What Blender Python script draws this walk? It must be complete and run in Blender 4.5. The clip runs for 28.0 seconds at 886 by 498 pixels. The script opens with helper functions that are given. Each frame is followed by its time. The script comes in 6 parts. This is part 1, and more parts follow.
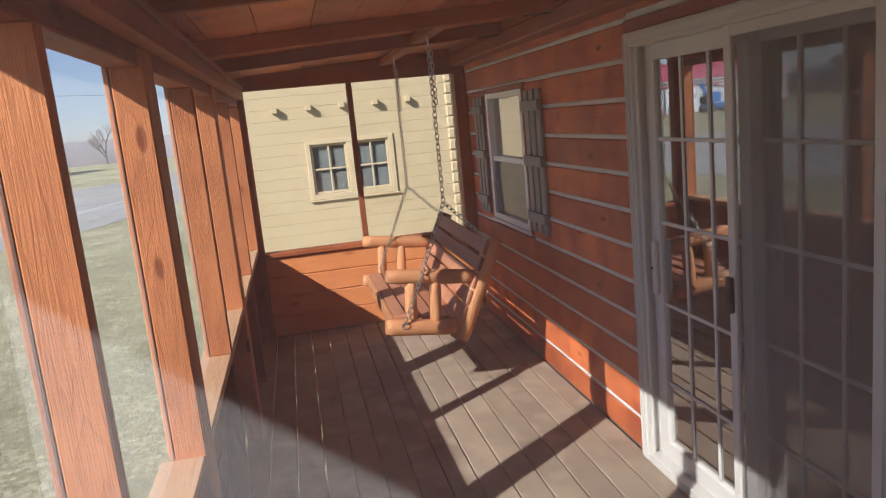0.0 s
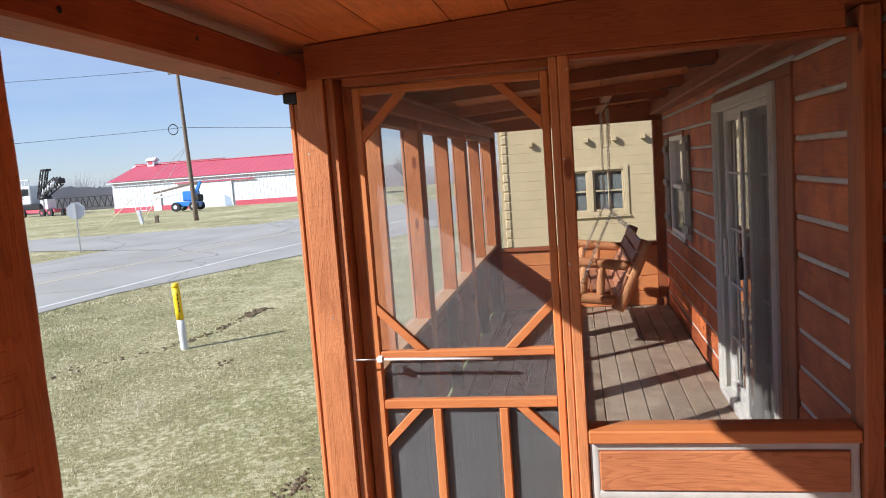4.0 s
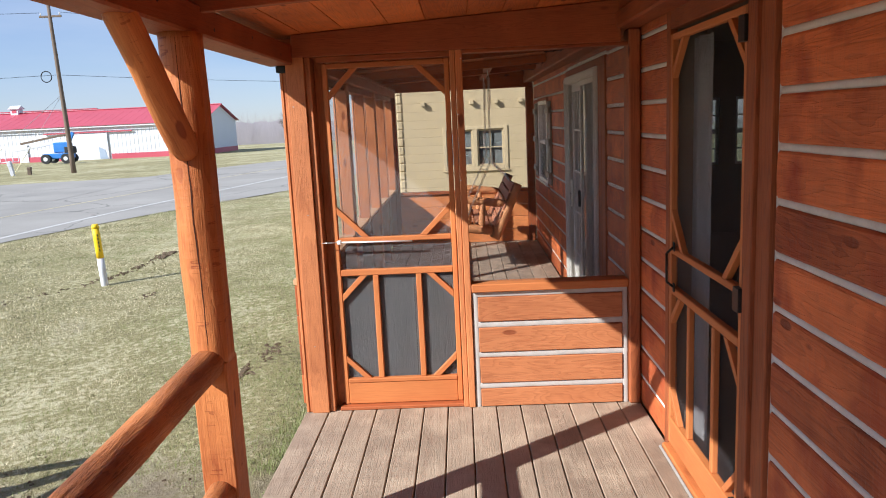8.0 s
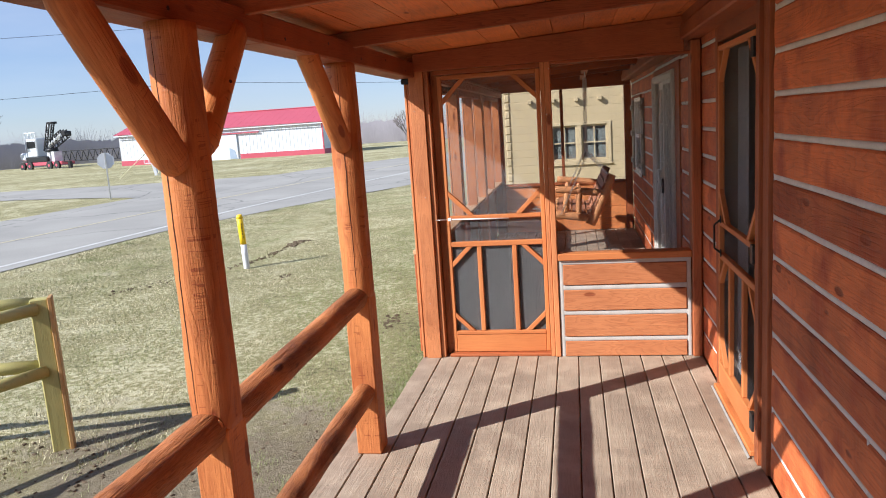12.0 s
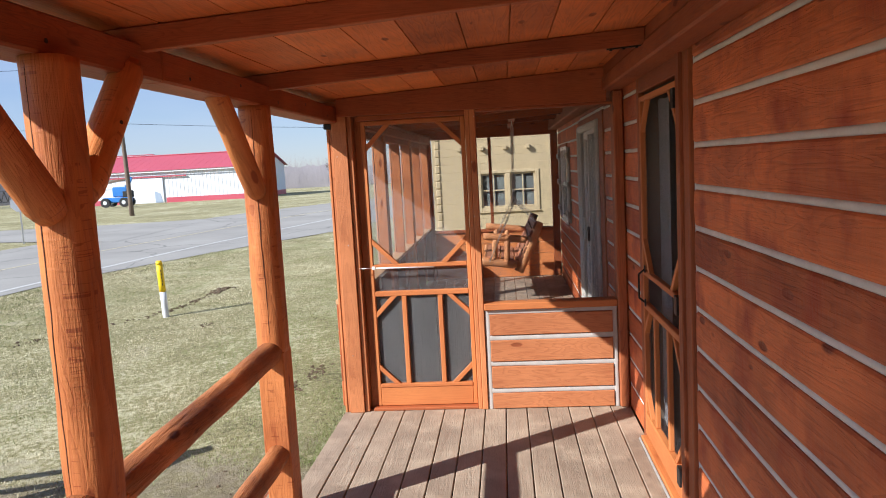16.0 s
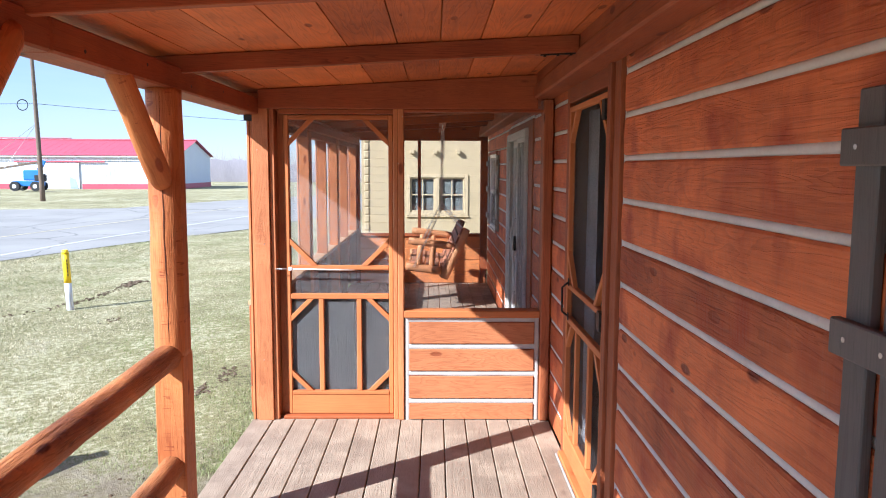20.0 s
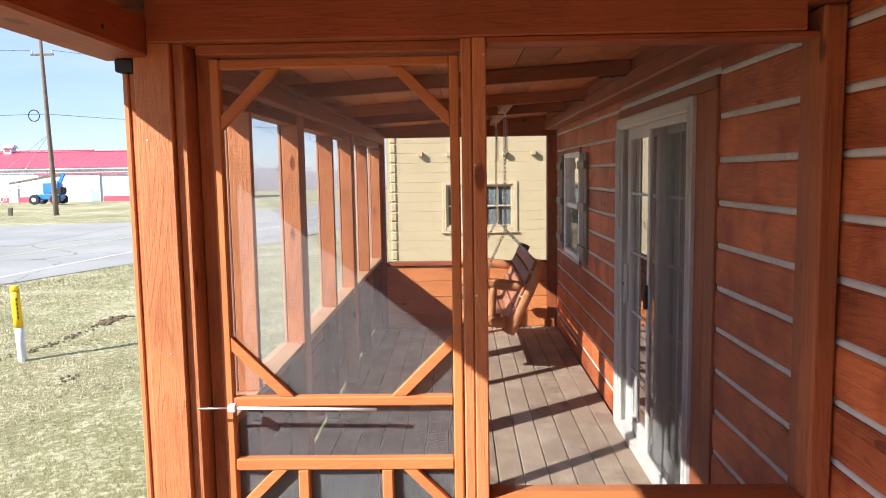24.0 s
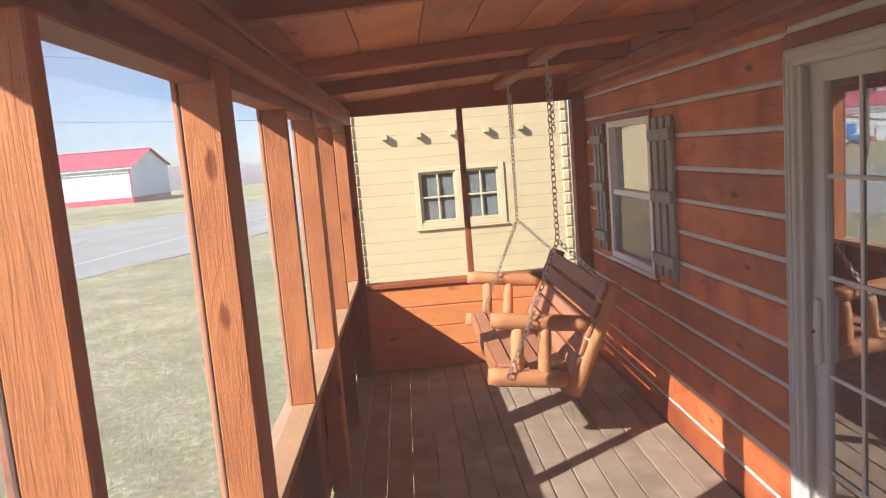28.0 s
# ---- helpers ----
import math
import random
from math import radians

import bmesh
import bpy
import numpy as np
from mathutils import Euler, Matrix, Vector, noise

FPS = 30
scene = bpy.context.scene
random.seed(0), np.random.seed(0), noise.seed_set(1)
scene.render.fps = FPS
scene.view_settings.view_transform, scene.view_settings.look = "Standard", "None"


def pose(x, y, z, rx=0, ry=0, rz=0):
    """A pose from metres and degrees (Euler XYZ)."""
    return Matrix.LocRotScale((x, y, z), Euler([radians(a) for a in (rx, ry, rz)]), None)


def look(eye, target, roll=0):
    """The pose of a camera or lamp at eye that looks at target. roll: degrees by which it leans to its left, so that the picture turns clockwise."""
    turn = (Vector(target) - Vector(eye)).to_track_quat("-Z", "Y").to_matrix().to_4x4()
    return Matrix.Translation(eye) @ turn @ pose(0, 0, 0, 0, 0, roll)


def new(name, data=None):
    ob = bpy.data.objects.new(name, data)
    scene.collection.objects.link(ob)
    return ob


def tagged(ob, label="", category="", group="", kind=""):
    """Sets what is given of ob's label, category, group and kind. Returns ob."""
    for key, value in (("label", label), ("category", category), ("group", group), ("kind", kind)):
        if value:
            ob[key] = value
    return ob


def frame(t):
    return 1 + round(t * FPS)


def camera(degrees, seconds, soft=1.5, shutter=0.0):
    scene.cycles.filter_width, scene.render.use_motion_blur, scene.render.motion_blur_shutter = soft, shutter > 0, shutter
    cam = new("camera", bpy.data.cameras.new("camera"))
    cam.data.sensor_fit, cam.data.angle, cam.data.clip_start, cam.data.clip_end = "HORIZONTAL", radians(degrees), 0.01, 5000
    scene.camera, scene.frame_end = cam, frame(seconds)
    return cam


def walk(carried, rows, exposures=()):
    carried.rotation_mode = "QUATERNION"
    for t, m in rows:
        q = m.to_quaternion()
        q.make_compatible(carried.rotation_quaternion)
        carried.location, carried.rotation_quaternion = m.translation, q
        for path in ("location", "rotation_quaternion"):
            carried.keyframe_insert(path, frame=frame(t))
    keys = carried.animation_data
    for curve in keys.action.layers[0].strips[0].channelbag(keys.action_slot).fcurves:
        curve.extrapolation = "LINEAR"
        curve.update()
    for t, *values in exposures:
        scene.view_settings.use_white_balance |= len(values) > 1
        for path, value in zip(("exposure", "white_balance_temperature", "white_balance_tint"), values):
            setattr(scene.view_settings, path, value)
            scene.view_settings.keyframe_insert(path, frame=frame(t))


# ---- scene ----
cam = camera(62.1, 28.0, soft=1.0)
PATH = [
    (0, (-0.45, 1.175, 1.776), (-0.084, 3.108, 1.416), -5.6),
    (0.5, (-0.352, 1.203, 1.763), (-0.267, 3.181, 1.48), -5.0),
    (1, (-0.136, 0.936, 1.748), (-0.287, 2.916, 1.509), -4.8),
    (1.5, (-0.082, 0.62, 1.735), (-0.378, 2.584, 1.498), -4.3),
    (2, (-0.07, 0.312, 1.747), (-0.425, 2.268, 1.528), -4.2),
    (2.5, (0.004, -0.019, 1.738), (-0.355, 1.937, 1.528), -4.4),
    (4.5, (0.116, -1.39, 1.743), (-0.245, 0.564, 1.516), -4.1),
    (5, (0.08, -1.669, 1.741), (-0.245, 0.288, 1.487), -4.3),
    (5.5, (0.042, -1.922, 1.746), (-0.221, 0.045, 1.5), -4.3),
    (6, (0.084, -2.188, 1.755), (-0.157, -0.218, 1.504), -4.4),
    (6.5, (0.149, -2.426, 1.737), (-0.079, -0.456, 1.48), -4.8),
    (7, (0.117, -2.534, 1.745), (-0.049, -0.562, 1.456), -4.4),
    (7.5, (0.061, -2.59, 1.724), (-0.01, -0.619, 1.391), -3.5),
    (8, (0.086, -2.664, 1.716), (0.026, -0.695, 1.372), -2.7),
    (8.5, (0.209, -2.849, 1.738), (0.069, -0.883, 1.401), -2.3),
    (9, (0.267, -2.986, 1.746), (0.064, -1.018, 1.452), -2.2),
    (9.5, (0.224, -3.094, 1.749), (-0.007, -1.13, 1.454), -2.2),
    (10, (0.133, -3.201, 1.728), (-0.096, -1.243, 1.393), -2.2),
    (10.5, (0.123, -3.291, 1.725), (-0.108, -1.332, 1.394), -2.4),
    (11, (0.217, -3.426, 1.738), (-0.054, -1.473, 1.405), -3.0),
    (11.5, (0.277, -3.557, 1.728), (-0.089, -1.62, 1.392), -3.7),
    (13.5, (0.107, -3.813, 1.741), (-0.18, -1.86, 1.418), -4.6),
    (14, (0.09, -3.833, 1.745), (-0.16, -1.872, 1.442), -4.5),
    (14.5, (0.101, -3.826, 1.748), (-0.121, -1.859, 1.466), -4.8),
    (15, (0.142, -3.759, 1.748), (-0.08, -1.788, 1.488), -4.8),
    (15.5, (0.236, -3.619, 1.749), (0.017, -1.649, 1.488), -4.2),
    (16, (0.293, -3.5, 1.731), (0.119, -1.52, 1.506), -3.1),
    (16.5, (0.281, -3.495, 1.755), (0.186, -1.5, 1.652), -1.8),
    (17, (0.259, -3.558, 1.808), (0.223, -1.56, 1.89), -1.0),
    (17.5, (0.23, -3.602, 1.845), (0.232, -1.615, 2.075), -0.3),
    (18, (0.222, -3.612, 1.847), (0.263, -1.634, 2.141), 0.2),
    (18.5, (0.238, -3.6, 1.841), (0.295, -1.614, 2.068), 0.5),
    (19, (0.248, -3.566, 1.804), (0.297, -1.568, 1.865), 0.4),
    (19.5, (0.275, -3.481, 1.741), (0.303, -1.485, 1.632), 0.2),
    (20, (0.317, -3.331, 1.719), (0.34, -1.343, 1.499), 0.2),
    (20.5, (0.273, -3.061, 1.696), (0.328, -1.078, 1.437), 0.5),
    (21, (0.228, -2.765, 1.72), (0.267, -0.782, 1.462), 0.2),
    (21.5, (0.263, -2.414, 1.718), (0.251, -0.427, 1.49), -0.2),
    (23.5, (0.134, -0.887, 1.731), (0.045, 1.101, 1.531), -0.8),
    (24, (0.034, -0.54, 1.725), (-0.013, 1.449, 1.519), -0.9),
    (24.5, (-0.014, -0.258, 1.729), (-0.082, 1.731, 1.535), -1.2),
    (25, (0.037, 0.018, 1.734), (-0.112, 2.003, 1.538), -1.9),
    (25.5, (0.033, 0.289, 1.725), (-0.134, 2.272, 1.521), -2.5),
    (26, (-0.061, 0.645, 1.72), (-0.209, 2.629, 1.523), -3.1),
    (26.5, (-0.122, 0.919, 1.71), (-0.222, 2.909, 1.542), -3.4),
    (27, (-0.148, 1.199, 1.745), (-0.118, 3.192, 1.576), -3.2),
    (27.5, (-0.306, 1.42, 1.742), (-0.15, 3.405, 1.552), -3.8),
    (28, (-0.396, 1.593, 1.774), (-0.308, 3.574, 1.514), -4.7),
]
# exposure of the film's camera on the way
LIFT = [(0.0, 0.98, 6250, 10), (1.0, 0.96, 6250, 10), (2.0, 0.8, 6150, 10), (5.0, 0.7, 6200, 10), (6.0, 0.55, 6150, 10), (7.0, 0.62, 6200, 10), (9.0, 0.76, 6250, 10), (14.0, 0.68, 6200, 10), (15.0, 0.34, 6200, 10), (16.2, 0.85, 6250, 10),
        (17.3, 1.76, 6500, 10), (18.2, 1.88, 6450, 10), (19.0, 1.72, 6150, 10), (19.5, 1.42, 5850, 10), (20.0, 1.25, 5650, 10), (21.0, 1.19, 6000, 10), (22.0, 1.15, 6150, 10), (24.0, 1.26, 6250, 10), (25.0, 1.4, 6250, 10), (26.5, 1.62, 6350, 10), (28.0, 1.45, 6400, 10)]
cam.data.dof.use_dof, cam.data.dof.focus_distance, cam.data.dof.aperture_fstop = True, 4.0, 16.5
walk(cam, [(t, look(eye, aim, roll)) for t, eye, aim, roll in PATH], LIFT)

# ---------------------------------------------------------------- light
SUN_SLOPE, SUN_SIDE = 0.64, 0.733          # rise over run, y over x of the sun's way
run = math.hypot(1.0, SUN_SIDE)
SUN_DIR = Vector((1.0, SUN_SIDE, -SUN_SLOPE * run)).normalized()
sun_data = bpy.data.lights.new("sun", "SUN")
sun_data.energy, sun_data.angle, sun_data.color = 5.0, radians(0.5), (1.0, 0.965, 0.92)
sun = new("sun", sun_data)
sun.matrix_world = look(Vector((0, 0, 30)) - SUN_DIR * 10, Vector((0, 0, 30)))
world = bpy.data.worlds.new("sky")
scene.world = world
world.use_nodes = True
wn, wl = world.node_tree.nodes, world.node_tree.links
sky = wn.new("ShaderNodeTexSky")
sky.sky_type, sky.sun_disc = "NISHITA", False
sky.sun_elevation = math.atan(SUN_SLOPE)
sky.sun_rotation = math.atan2(-SUN_DIR.x, -SUN_DIR.y)
sky.air_density, sky.dust_density, sky.ozone_density = 1.0, 0.1, 2.5
wn["Background"].inputs["Strength"].default_value = 0.068
# thin high cloud
wco = wn.new("ShaderNodeTexCoord")
wmp = wn.new("ShaderNodeMapping")
wmp.inputs["Scale"].default_value = (1.2, 2.2, 9.0)
wmp.inputs["Rotation"].default_value = (0.0, 0.12, 0.5)
wno = wn.new("ShaderNodeTexNoise")
wno.inputs["Scale"].default_value, wno.inputs["Detail"].default_value = 1.7, 7.0
wra = wn.new("ShaderNodeMapRange")
wra.inputs[1].default_value, wra.inputs[2].default_value = 0.42, 0.75
wra.inputs[3].default_value, wra.inputs[4].default_value = 0.25, 0.62
wmx = wn.new("ShaderNodeMix")
wmx.data_type = "RGBA"
wmx.inputs[7].default_value = (5.7, 6.5, 7.95, 1)
wl.new(wco.outputs["Generated"], wmp.inputs[0])
wl.new(wmp.outputs[0], wno.inputs[0])
wl.new(wno.outputs[0], wra.inputs[0])
wl.new(wra.outputs[0], wmx.inputs[0])
wtint = wn.new("ShaderNodeVectorMath")
wtint.operation = "MULTIPLY"
wtint.inputs[1].default_value = (0.88, 0.96, 1.24)
wl.new(sky.outputs[0], wtint.inputs[0])
wl.new(wtint.outputs[0], wmx.inputs[6])
wl.new(wmx.outputs[2], wn["Background"].inputs[0])

# ---------------------------------------------------------------- materials


def shader(name):
    m = bpy.data.materials.new(name)
    m.use_nodes = True
    return m, m.node_tree.nodes, m.node_tree.links, m.node_tree.nodes["Principled BSDF"]


def math_node(nt, op, a, b=None):
    n = nt.nodes.new("ShaderNodeMath")
    n.operation = op
    for k, v in enumerate((a, b)):
        if v is None:
            continue
        if isinstance(v, (int, float)):
            n.inputs[k].default_value = v
        else:
            nt.links.new(v, n.inputs[k])
    return n.outputs[0]


def wood(name, light, dark, axis="y", across=26.0, along=1.1, rough=0.6, bump=0.25, knots=0.5, var=0.35, weather=None, ramp=(0.12, 0.95), ring=0.12, saw=0.0, blotch=0.7, cuts=0.0, turns=22.0, cathedral=0.0, joined=False):
    """Stained timber: long grain on the given axis, a broad figure, knots and uneven stain."""
    m, n, l, bs = shader(name)
    nt = m.node_tree
    co, oi = n.new("ShaderNodeTexCoord"), n.new("ShaderNodeObjectInfo")
    off = n.new("ShaderNodeVectorMath")
    off.operation = "MULTIPLY_ADD"
    each = n.new("ShaderNodeNewGeometry").outputs["Random Per Island"] if joined else oi.outputs["Random"]
    l.new(each, off.inputs[0])
    off.inputs[1].default_value = (17.0, 23.0, 31.0)
    l.new(co.outputs["Object"], off.inputs[2])
    stretch = {"x": (along, across, across), "y": (across, along, across), "z": (across, across, along)}[axis]

    def mapped(k, noise_scale=1.0, detail=4.0, dist=0.0, rgh=0.55):
        mp, no = n.new("ShaderNodeMapping"), n.new("ShaderNodeTexNoise")
        mp.inputs["Scale"].default_value = [s * k for s in stretch]
        no.inputs["Scale"].default_value, no.inputs["Detail"].default_value = noise_scale, detail
        no.inputs["Distortion"].default_value, no.inputs["Roughness"].default_value = dist, rgh
        l.new(off.outputs[0], mp.inputs[0])
        l.new(mp.outputs[0], no.inputs[0])
        return no.outputs[0]
    fine = mapped(8.0, 1.0, 3.0)
    figure = mapped(0.55, 1.0, 2.0, 1.4)
    if cathedral:
        # plain-sawn face: short nested arches in place of long lines
        fmp, fno = n.new("ShaderNodeMapping"), n.new("ShaderNodeTexNoise")
        fmp.inputs["Scale"].default_value = [cathedral if q == along else 9.0 for q in stretch]
        fno.inputs["Scale"].default_value, fno.inputs["Detail"].default_value, fno.inputs["Distortion"].default_value = 1.0, 3.0, 0.7
        l.new(off.outputs[0], fmp.inputs[0])
        l.new(fmp.outputs[0], fno.inputs[0])
        figure = fno.outputs[0]
    # growth rings: a slow rise to a thin dark late edge
    rings = math_node(nt, "FRACT", math_node(nt, "MULTIPLY", figure, turns))
    rings = math_node(nt, "MULTIPLY", math_node(nt, "POWER", rings, 3.0), math_node(nt, "SUBTRACT", 1.0, math_node(nt, "POWER", rings, 24.0)))
    streak = n.new("ShaderNodeMapRange")
    streak.inputs[1].default_value, streak.inputs[2].default_value = 0.56, 0.72
    l.new(mapped(1.1, 1.0, 6.0, 0.6, 0.7), streak.inputs[0])
    blot = n.new("ShaderNodeTexNoise")
    blot.inputs["Scale"].default_value, blot.inputs["Detail"].default_value = 2.6, 5.0
    l.new(off.outputs[0], blot.inputs[0])
    # knots
    kmp, vo = n.new("ShaderNodeMapping"), n.new("ShaderNodeTexVoronoi")
    kmp.inputs["Scale"].default_value = [2.6 if s == along else 7.0 for s in stretch]
    vo.inputs["Scale"].default_value = 1.0
    l.new(off.outputs[0], kmp.inputs[0])
    l.new(kmp.outputs[0], vo.inputs[0])
    kr = n.new("ShaderNodeMapRange")
    kr.inputs[1].default_value, kr.inputs[2].default_value = 0.045, 0.125
    kr.inputs[3].default_value, kr.inputs[4].default_value = knots, 0.0
    l.new(vo.outputs["Distance"], kr.inputs[0])
    ksep = n.new("ShaderNodeSeparateColor")
    l.new(vo.outputs["Color"], ksep.inputs[0])
    knot = math_node(nt, "MULTIPLY", kr.outputs[0], math_node(nt, "GREATER_THAN", ksep.outputs[0], 0.28))
    mixv = math_node(nt, "ADD", math_node(nt, "MULTIPLY", fine, 0.38), math_node(nt, "MULTIPLY", math_node(nt, "SUBTRACT", 0.25, rings), 2.2 * ring))
    mixv = math_node(nt, "ADD", mixv, math_node(nt, "MULTIPLY", math_node(nt, "SUBTRACT", blot.outputs[0], 0.5), blotch))
    mixv = math_node(nt, "ADD", mixv, 0.36)
    mixv = math_node(nt, "SUBTRACT", mixv, math_node(nt, "MULTIPLY", knot, 1.1))
    mixv = math_node(nt, "SUBTRACT", mixv, math_node(nt, "MULTIPLY", streak.outputs[0], 0.10))
    mixv = math_node(nt, "ADD", mixv, math_node(nt, "MULTIPLY", math_node(nt, "SUBTRACT", each, 0.5), var))
    if cuts:
        # short drawknife cuts lying across the grain
        cmp_, cno = n.new("ShaderNodeMapping"), n.new("ShaderNodeTexNoise")
        cmp_.inputs["Scale"].default_value = [30.0 if q == along else 1.2 for q in stretch]
        cno.inputs["Scale"].default_value, cno.inputs["Detail"].default_value = 1.0, 1.0
        l.new(off.outputs[0], cmp_.inputs[0])
        l.new(cmp_.outputs[0], cno.inputs[0])
        thin = math_node(nt, "LESS_THAN", math_node(nt, "ABSOLUTE", math_node(nt, "SUBTRACT", cno.outputs[0], 0.5)), 0.010)
        some = math_node(nt, "GREATER_THAN", mapped(0.8, 1.0, 2.0), 0.55)
        cut = math_node(nt, "MULTIPLY", math_node(nt, "MULTIPLY", thin, some), cuts)
        mixv = math_node(nt, "SUBTRACT", mixv, cut)
    ra = n.new("ShaderNodeValToRGB")
    ra.color_ramp.elements[0].position, ra.color_ramp.elements[1].position = ramp
    ra.color_ramp.elements[0].color, ra.color_ramp.elements[1].color = (*dark, 1), (*light, 1)
    l.new(mixv, ra.inputs[0])
    col = ra.outputs[0]
    if weather:
        wr = n.new("ShaderNodeMapRange")
        wr.inputs[1].default_value, wr.inputs[2].default_value = 0.48, 0.72
        wnz = n.new("ShaderNodeTexNoise")
        wnz.inputs["Scale"].default_value, wnz.inputs["Detail"].default_value = 5.0, 8.0
        l.new(off.outputs[0], wnz.inputs[0])
        l.new(wnz.outputs[0], wr.inputs[0])
        wm = n.new("ShaderNodeMix")
        wm.data_type = "RGBA"
        l.new(wr.outputs[0], wm.inputs[0])
        l.new(col, wm.inputs[6])
        wm.inputs[7].default_value = (*weather, 1)
        col = wm.outputs[2]
    l.new(col, bs.inputs["Base Color"])
    rr = n.new("ShaderNodeMapRange")
    rr.inputs[3].default_value, rr.inputs[4].default_value = rough - 0.12, rough + 0.15
    l.new(fine, rr.inputs[0])
    l.new(rr.outputs[0], bs.inputs["Roughness"])
    bs.inputs["Specular IOR Level"].default_value = 0.35
    bp = n.new("ShaderNodeBump")
    bp.inputs["Strength"].default_value, bp.inputs["Distance"].default_value = bump, 0.004
    relief = math_node(nt, "SUBTRACT", math_node(nt, "ADD", fine, math_node(nt, "MULTIPLY", rings, -0.4)), knot)
    if saw:
        # saw and drawknife marks across the grain
        smp, sno = n.new("ShaderNodeMapping"), n.new("ShaderNodeTexNoise")
        smp.inputs["Scale"].default_value = [70.0 if q == along else 9.0 for q in stretch]
        sno.inputs["Scale"].default_value, sno.inputs["Detail"].default_value = 1.0, 3.0
        l.new(off.outputs[0], smp.inputs[0])
        l.new(smp.outputs[0], sno.inputs[0])
        relief = math_node(nt, "ADD", relief, math_node(nt, "MULTIPLY", sno.outputs[0], saw))
    l.new(relief, bp.inputs["Height"])
    l.new(bp.outputs[0], bs.inputs["Normal"])
    return m


def plain(name, a, b, scale=8.0, rough=0.6, metal=0.0, bump=0.1, spec=0.4, fine=120.0):
    """A painted, cast or metal surface: two close tones, fine grain, light relief."""
    m, n, l, bs = shader(name)
    nt = m.node_tree
    co = n.new("ShaderNodeTexCoord")
    n1, n2 = n.new("ShaderNodeTexNoise"), n.new("ShaderNodeTexNoise")
    n1.inputs["Scale"].default_value, n1.inputs["Detail"].default_value = scale, 6.0
    n2.inputs["Scale"].default_value, n2.inputs["Detail"].default_value = fine, 3.0
    l.new(co.outputs["Object"], n1.inputs[0])
    l.new(co.outputs["Object"], n2.inputs[0])
    mixv = math_node(nt, "ADD", math_node(nt, "MULTIPLY", n1.outputs[0], 0.7), math_node(nt, "MULTIPLY", n2.outputs[0], 0.3))
    ra = n.new("ShaderNodeValToRGB")
    ra.color_ramp.elements[0].position, ra.color_ramp.elements[1].position = 0.3, 0.7
    ra.color_ramp.elements[0].color, ra.color_ramp.elements[1].color = (*a, 1), (*b, 1)
    l.new(mixv, ra.inputs[0])
    l.new(ra.outputs[0], bs.inputs["Base Color"])
    bs.inputs["Metallic"].default_value = metal
    bs.inputs["Specular IOR Level"].default_value = spec
    rr = n.new("ShaderNodeMapRange")
    rr.inputs[3].default_value, rr.inputs[4].default_value = max(rough - 0.1, 0.02), min(rough + 0.12, 1.0)
    l.new(n1.outputs[0], rr.inputs[0])
    l.new(rr.outputs[0], bs.inputs["Roughness"])
    if bump:
        bp = n.new("ShaderNodeBump")
        bp.inputs["Strength"].default_value, bp.inputs["Distance"].default_value = bump, 0.003
        l.new(mixv, bp.inputs["Height"])
        l.new(bp.outputs[0], bs.inputs["Normal"])
    return m


def glass(name, tint=(0.82, 0.87, 0.85), gloss=0.40):
    """Window glass: see-through, with a mirror's gloss that grows towards a grazing view."""
    m, n, l, bs = shader(name)
    n.remove(bs)
    tr, gl, mx, fr = (n.new("ShaderNodeBsdf" + k) if k in ("Transparent", "Glossy") else n.new("ShaderNode" + k) for k in ("Transparent", "Glossy", "MixShader", "Fresnel"))
    tr.inputs[0].default_value = (*tint, 1)
    gl.inputs["Roughness"].default_value = 0.015
    fr.inputs[0].default_value = 1.55
    ad = math_node(m.node_tree, "ADD", math_node(m.node_tree, "MULTIPLY", fr.outputs[0], 1.6), gloss)
    l.new(math_node(m.node_tree, "MINIMUM", ad, 1.0), mx.inputs[0])
    l.new(tr.outputs[0], mx.inputs[1])
    l.new(gl.outputs[0], mx.inputs[2])
    l.new(mx.outputs[0], n["Material Output"].inputs[0])
    return m


def mesh_screen(name, ax, ay, colour, pitch=0.0016, wire=0.00010, scatter=0.0):
    """Woven insect screen: thin threads at true pitch with clear holes between."""
    m, n, l, bs = shader(name)
    nt = m.node_tree
    co, sp = n.new("ShaderNodeTexCoord"), n.new("ShaderNodeSeparateXYZ")
    l.new(co.outputs["Object"], sp.inputs[0])
    masks = []
    for k in (ax, ay):
        f = math_node(nt, "FRACT", math_node(nt, "MULTIPLY", sp.outputs[k], 1.0 / pitch))
        masks.append(math_node(nt, "LESS_THAN", f, wire / pitch))
    th = math_node(nt, "MAXIMUM", masks[0], masks[1])
    bs.inputs["Base Color"].default_value = (*colour, 1)
    bs.inputs["Roughness"].default_value = 0.55
    thread = bs.outputs[0]
    if scatter:
        # round glass-fibre threads pass part of the light on
        tl, tm = n.new("ShaderNodeBsdfTranslucent"), n.new("ShaderNodeMixShader")
        tl.inputs[0].default_value = (*colour, 1)
        tm.inputs[0].default_value = scatter
        l.new(thread, tm.inputs[1])
        l.new(tl.outputs[0], tm.inputs[2])
        thread = tm.outputs[0]
    tr, mx = n.new("ShaderNodeBsdfTransparent"), n.new("ShaderNodeMixShader")
    l.new(th, mx.inputs[0])
    l.new(tr.outputs[0], mx.inputs[1])
    l.new(thread, mx.inputs[2])
    l.new(mx.outputs[0], n["Material Output"].inputs[0])
    return m


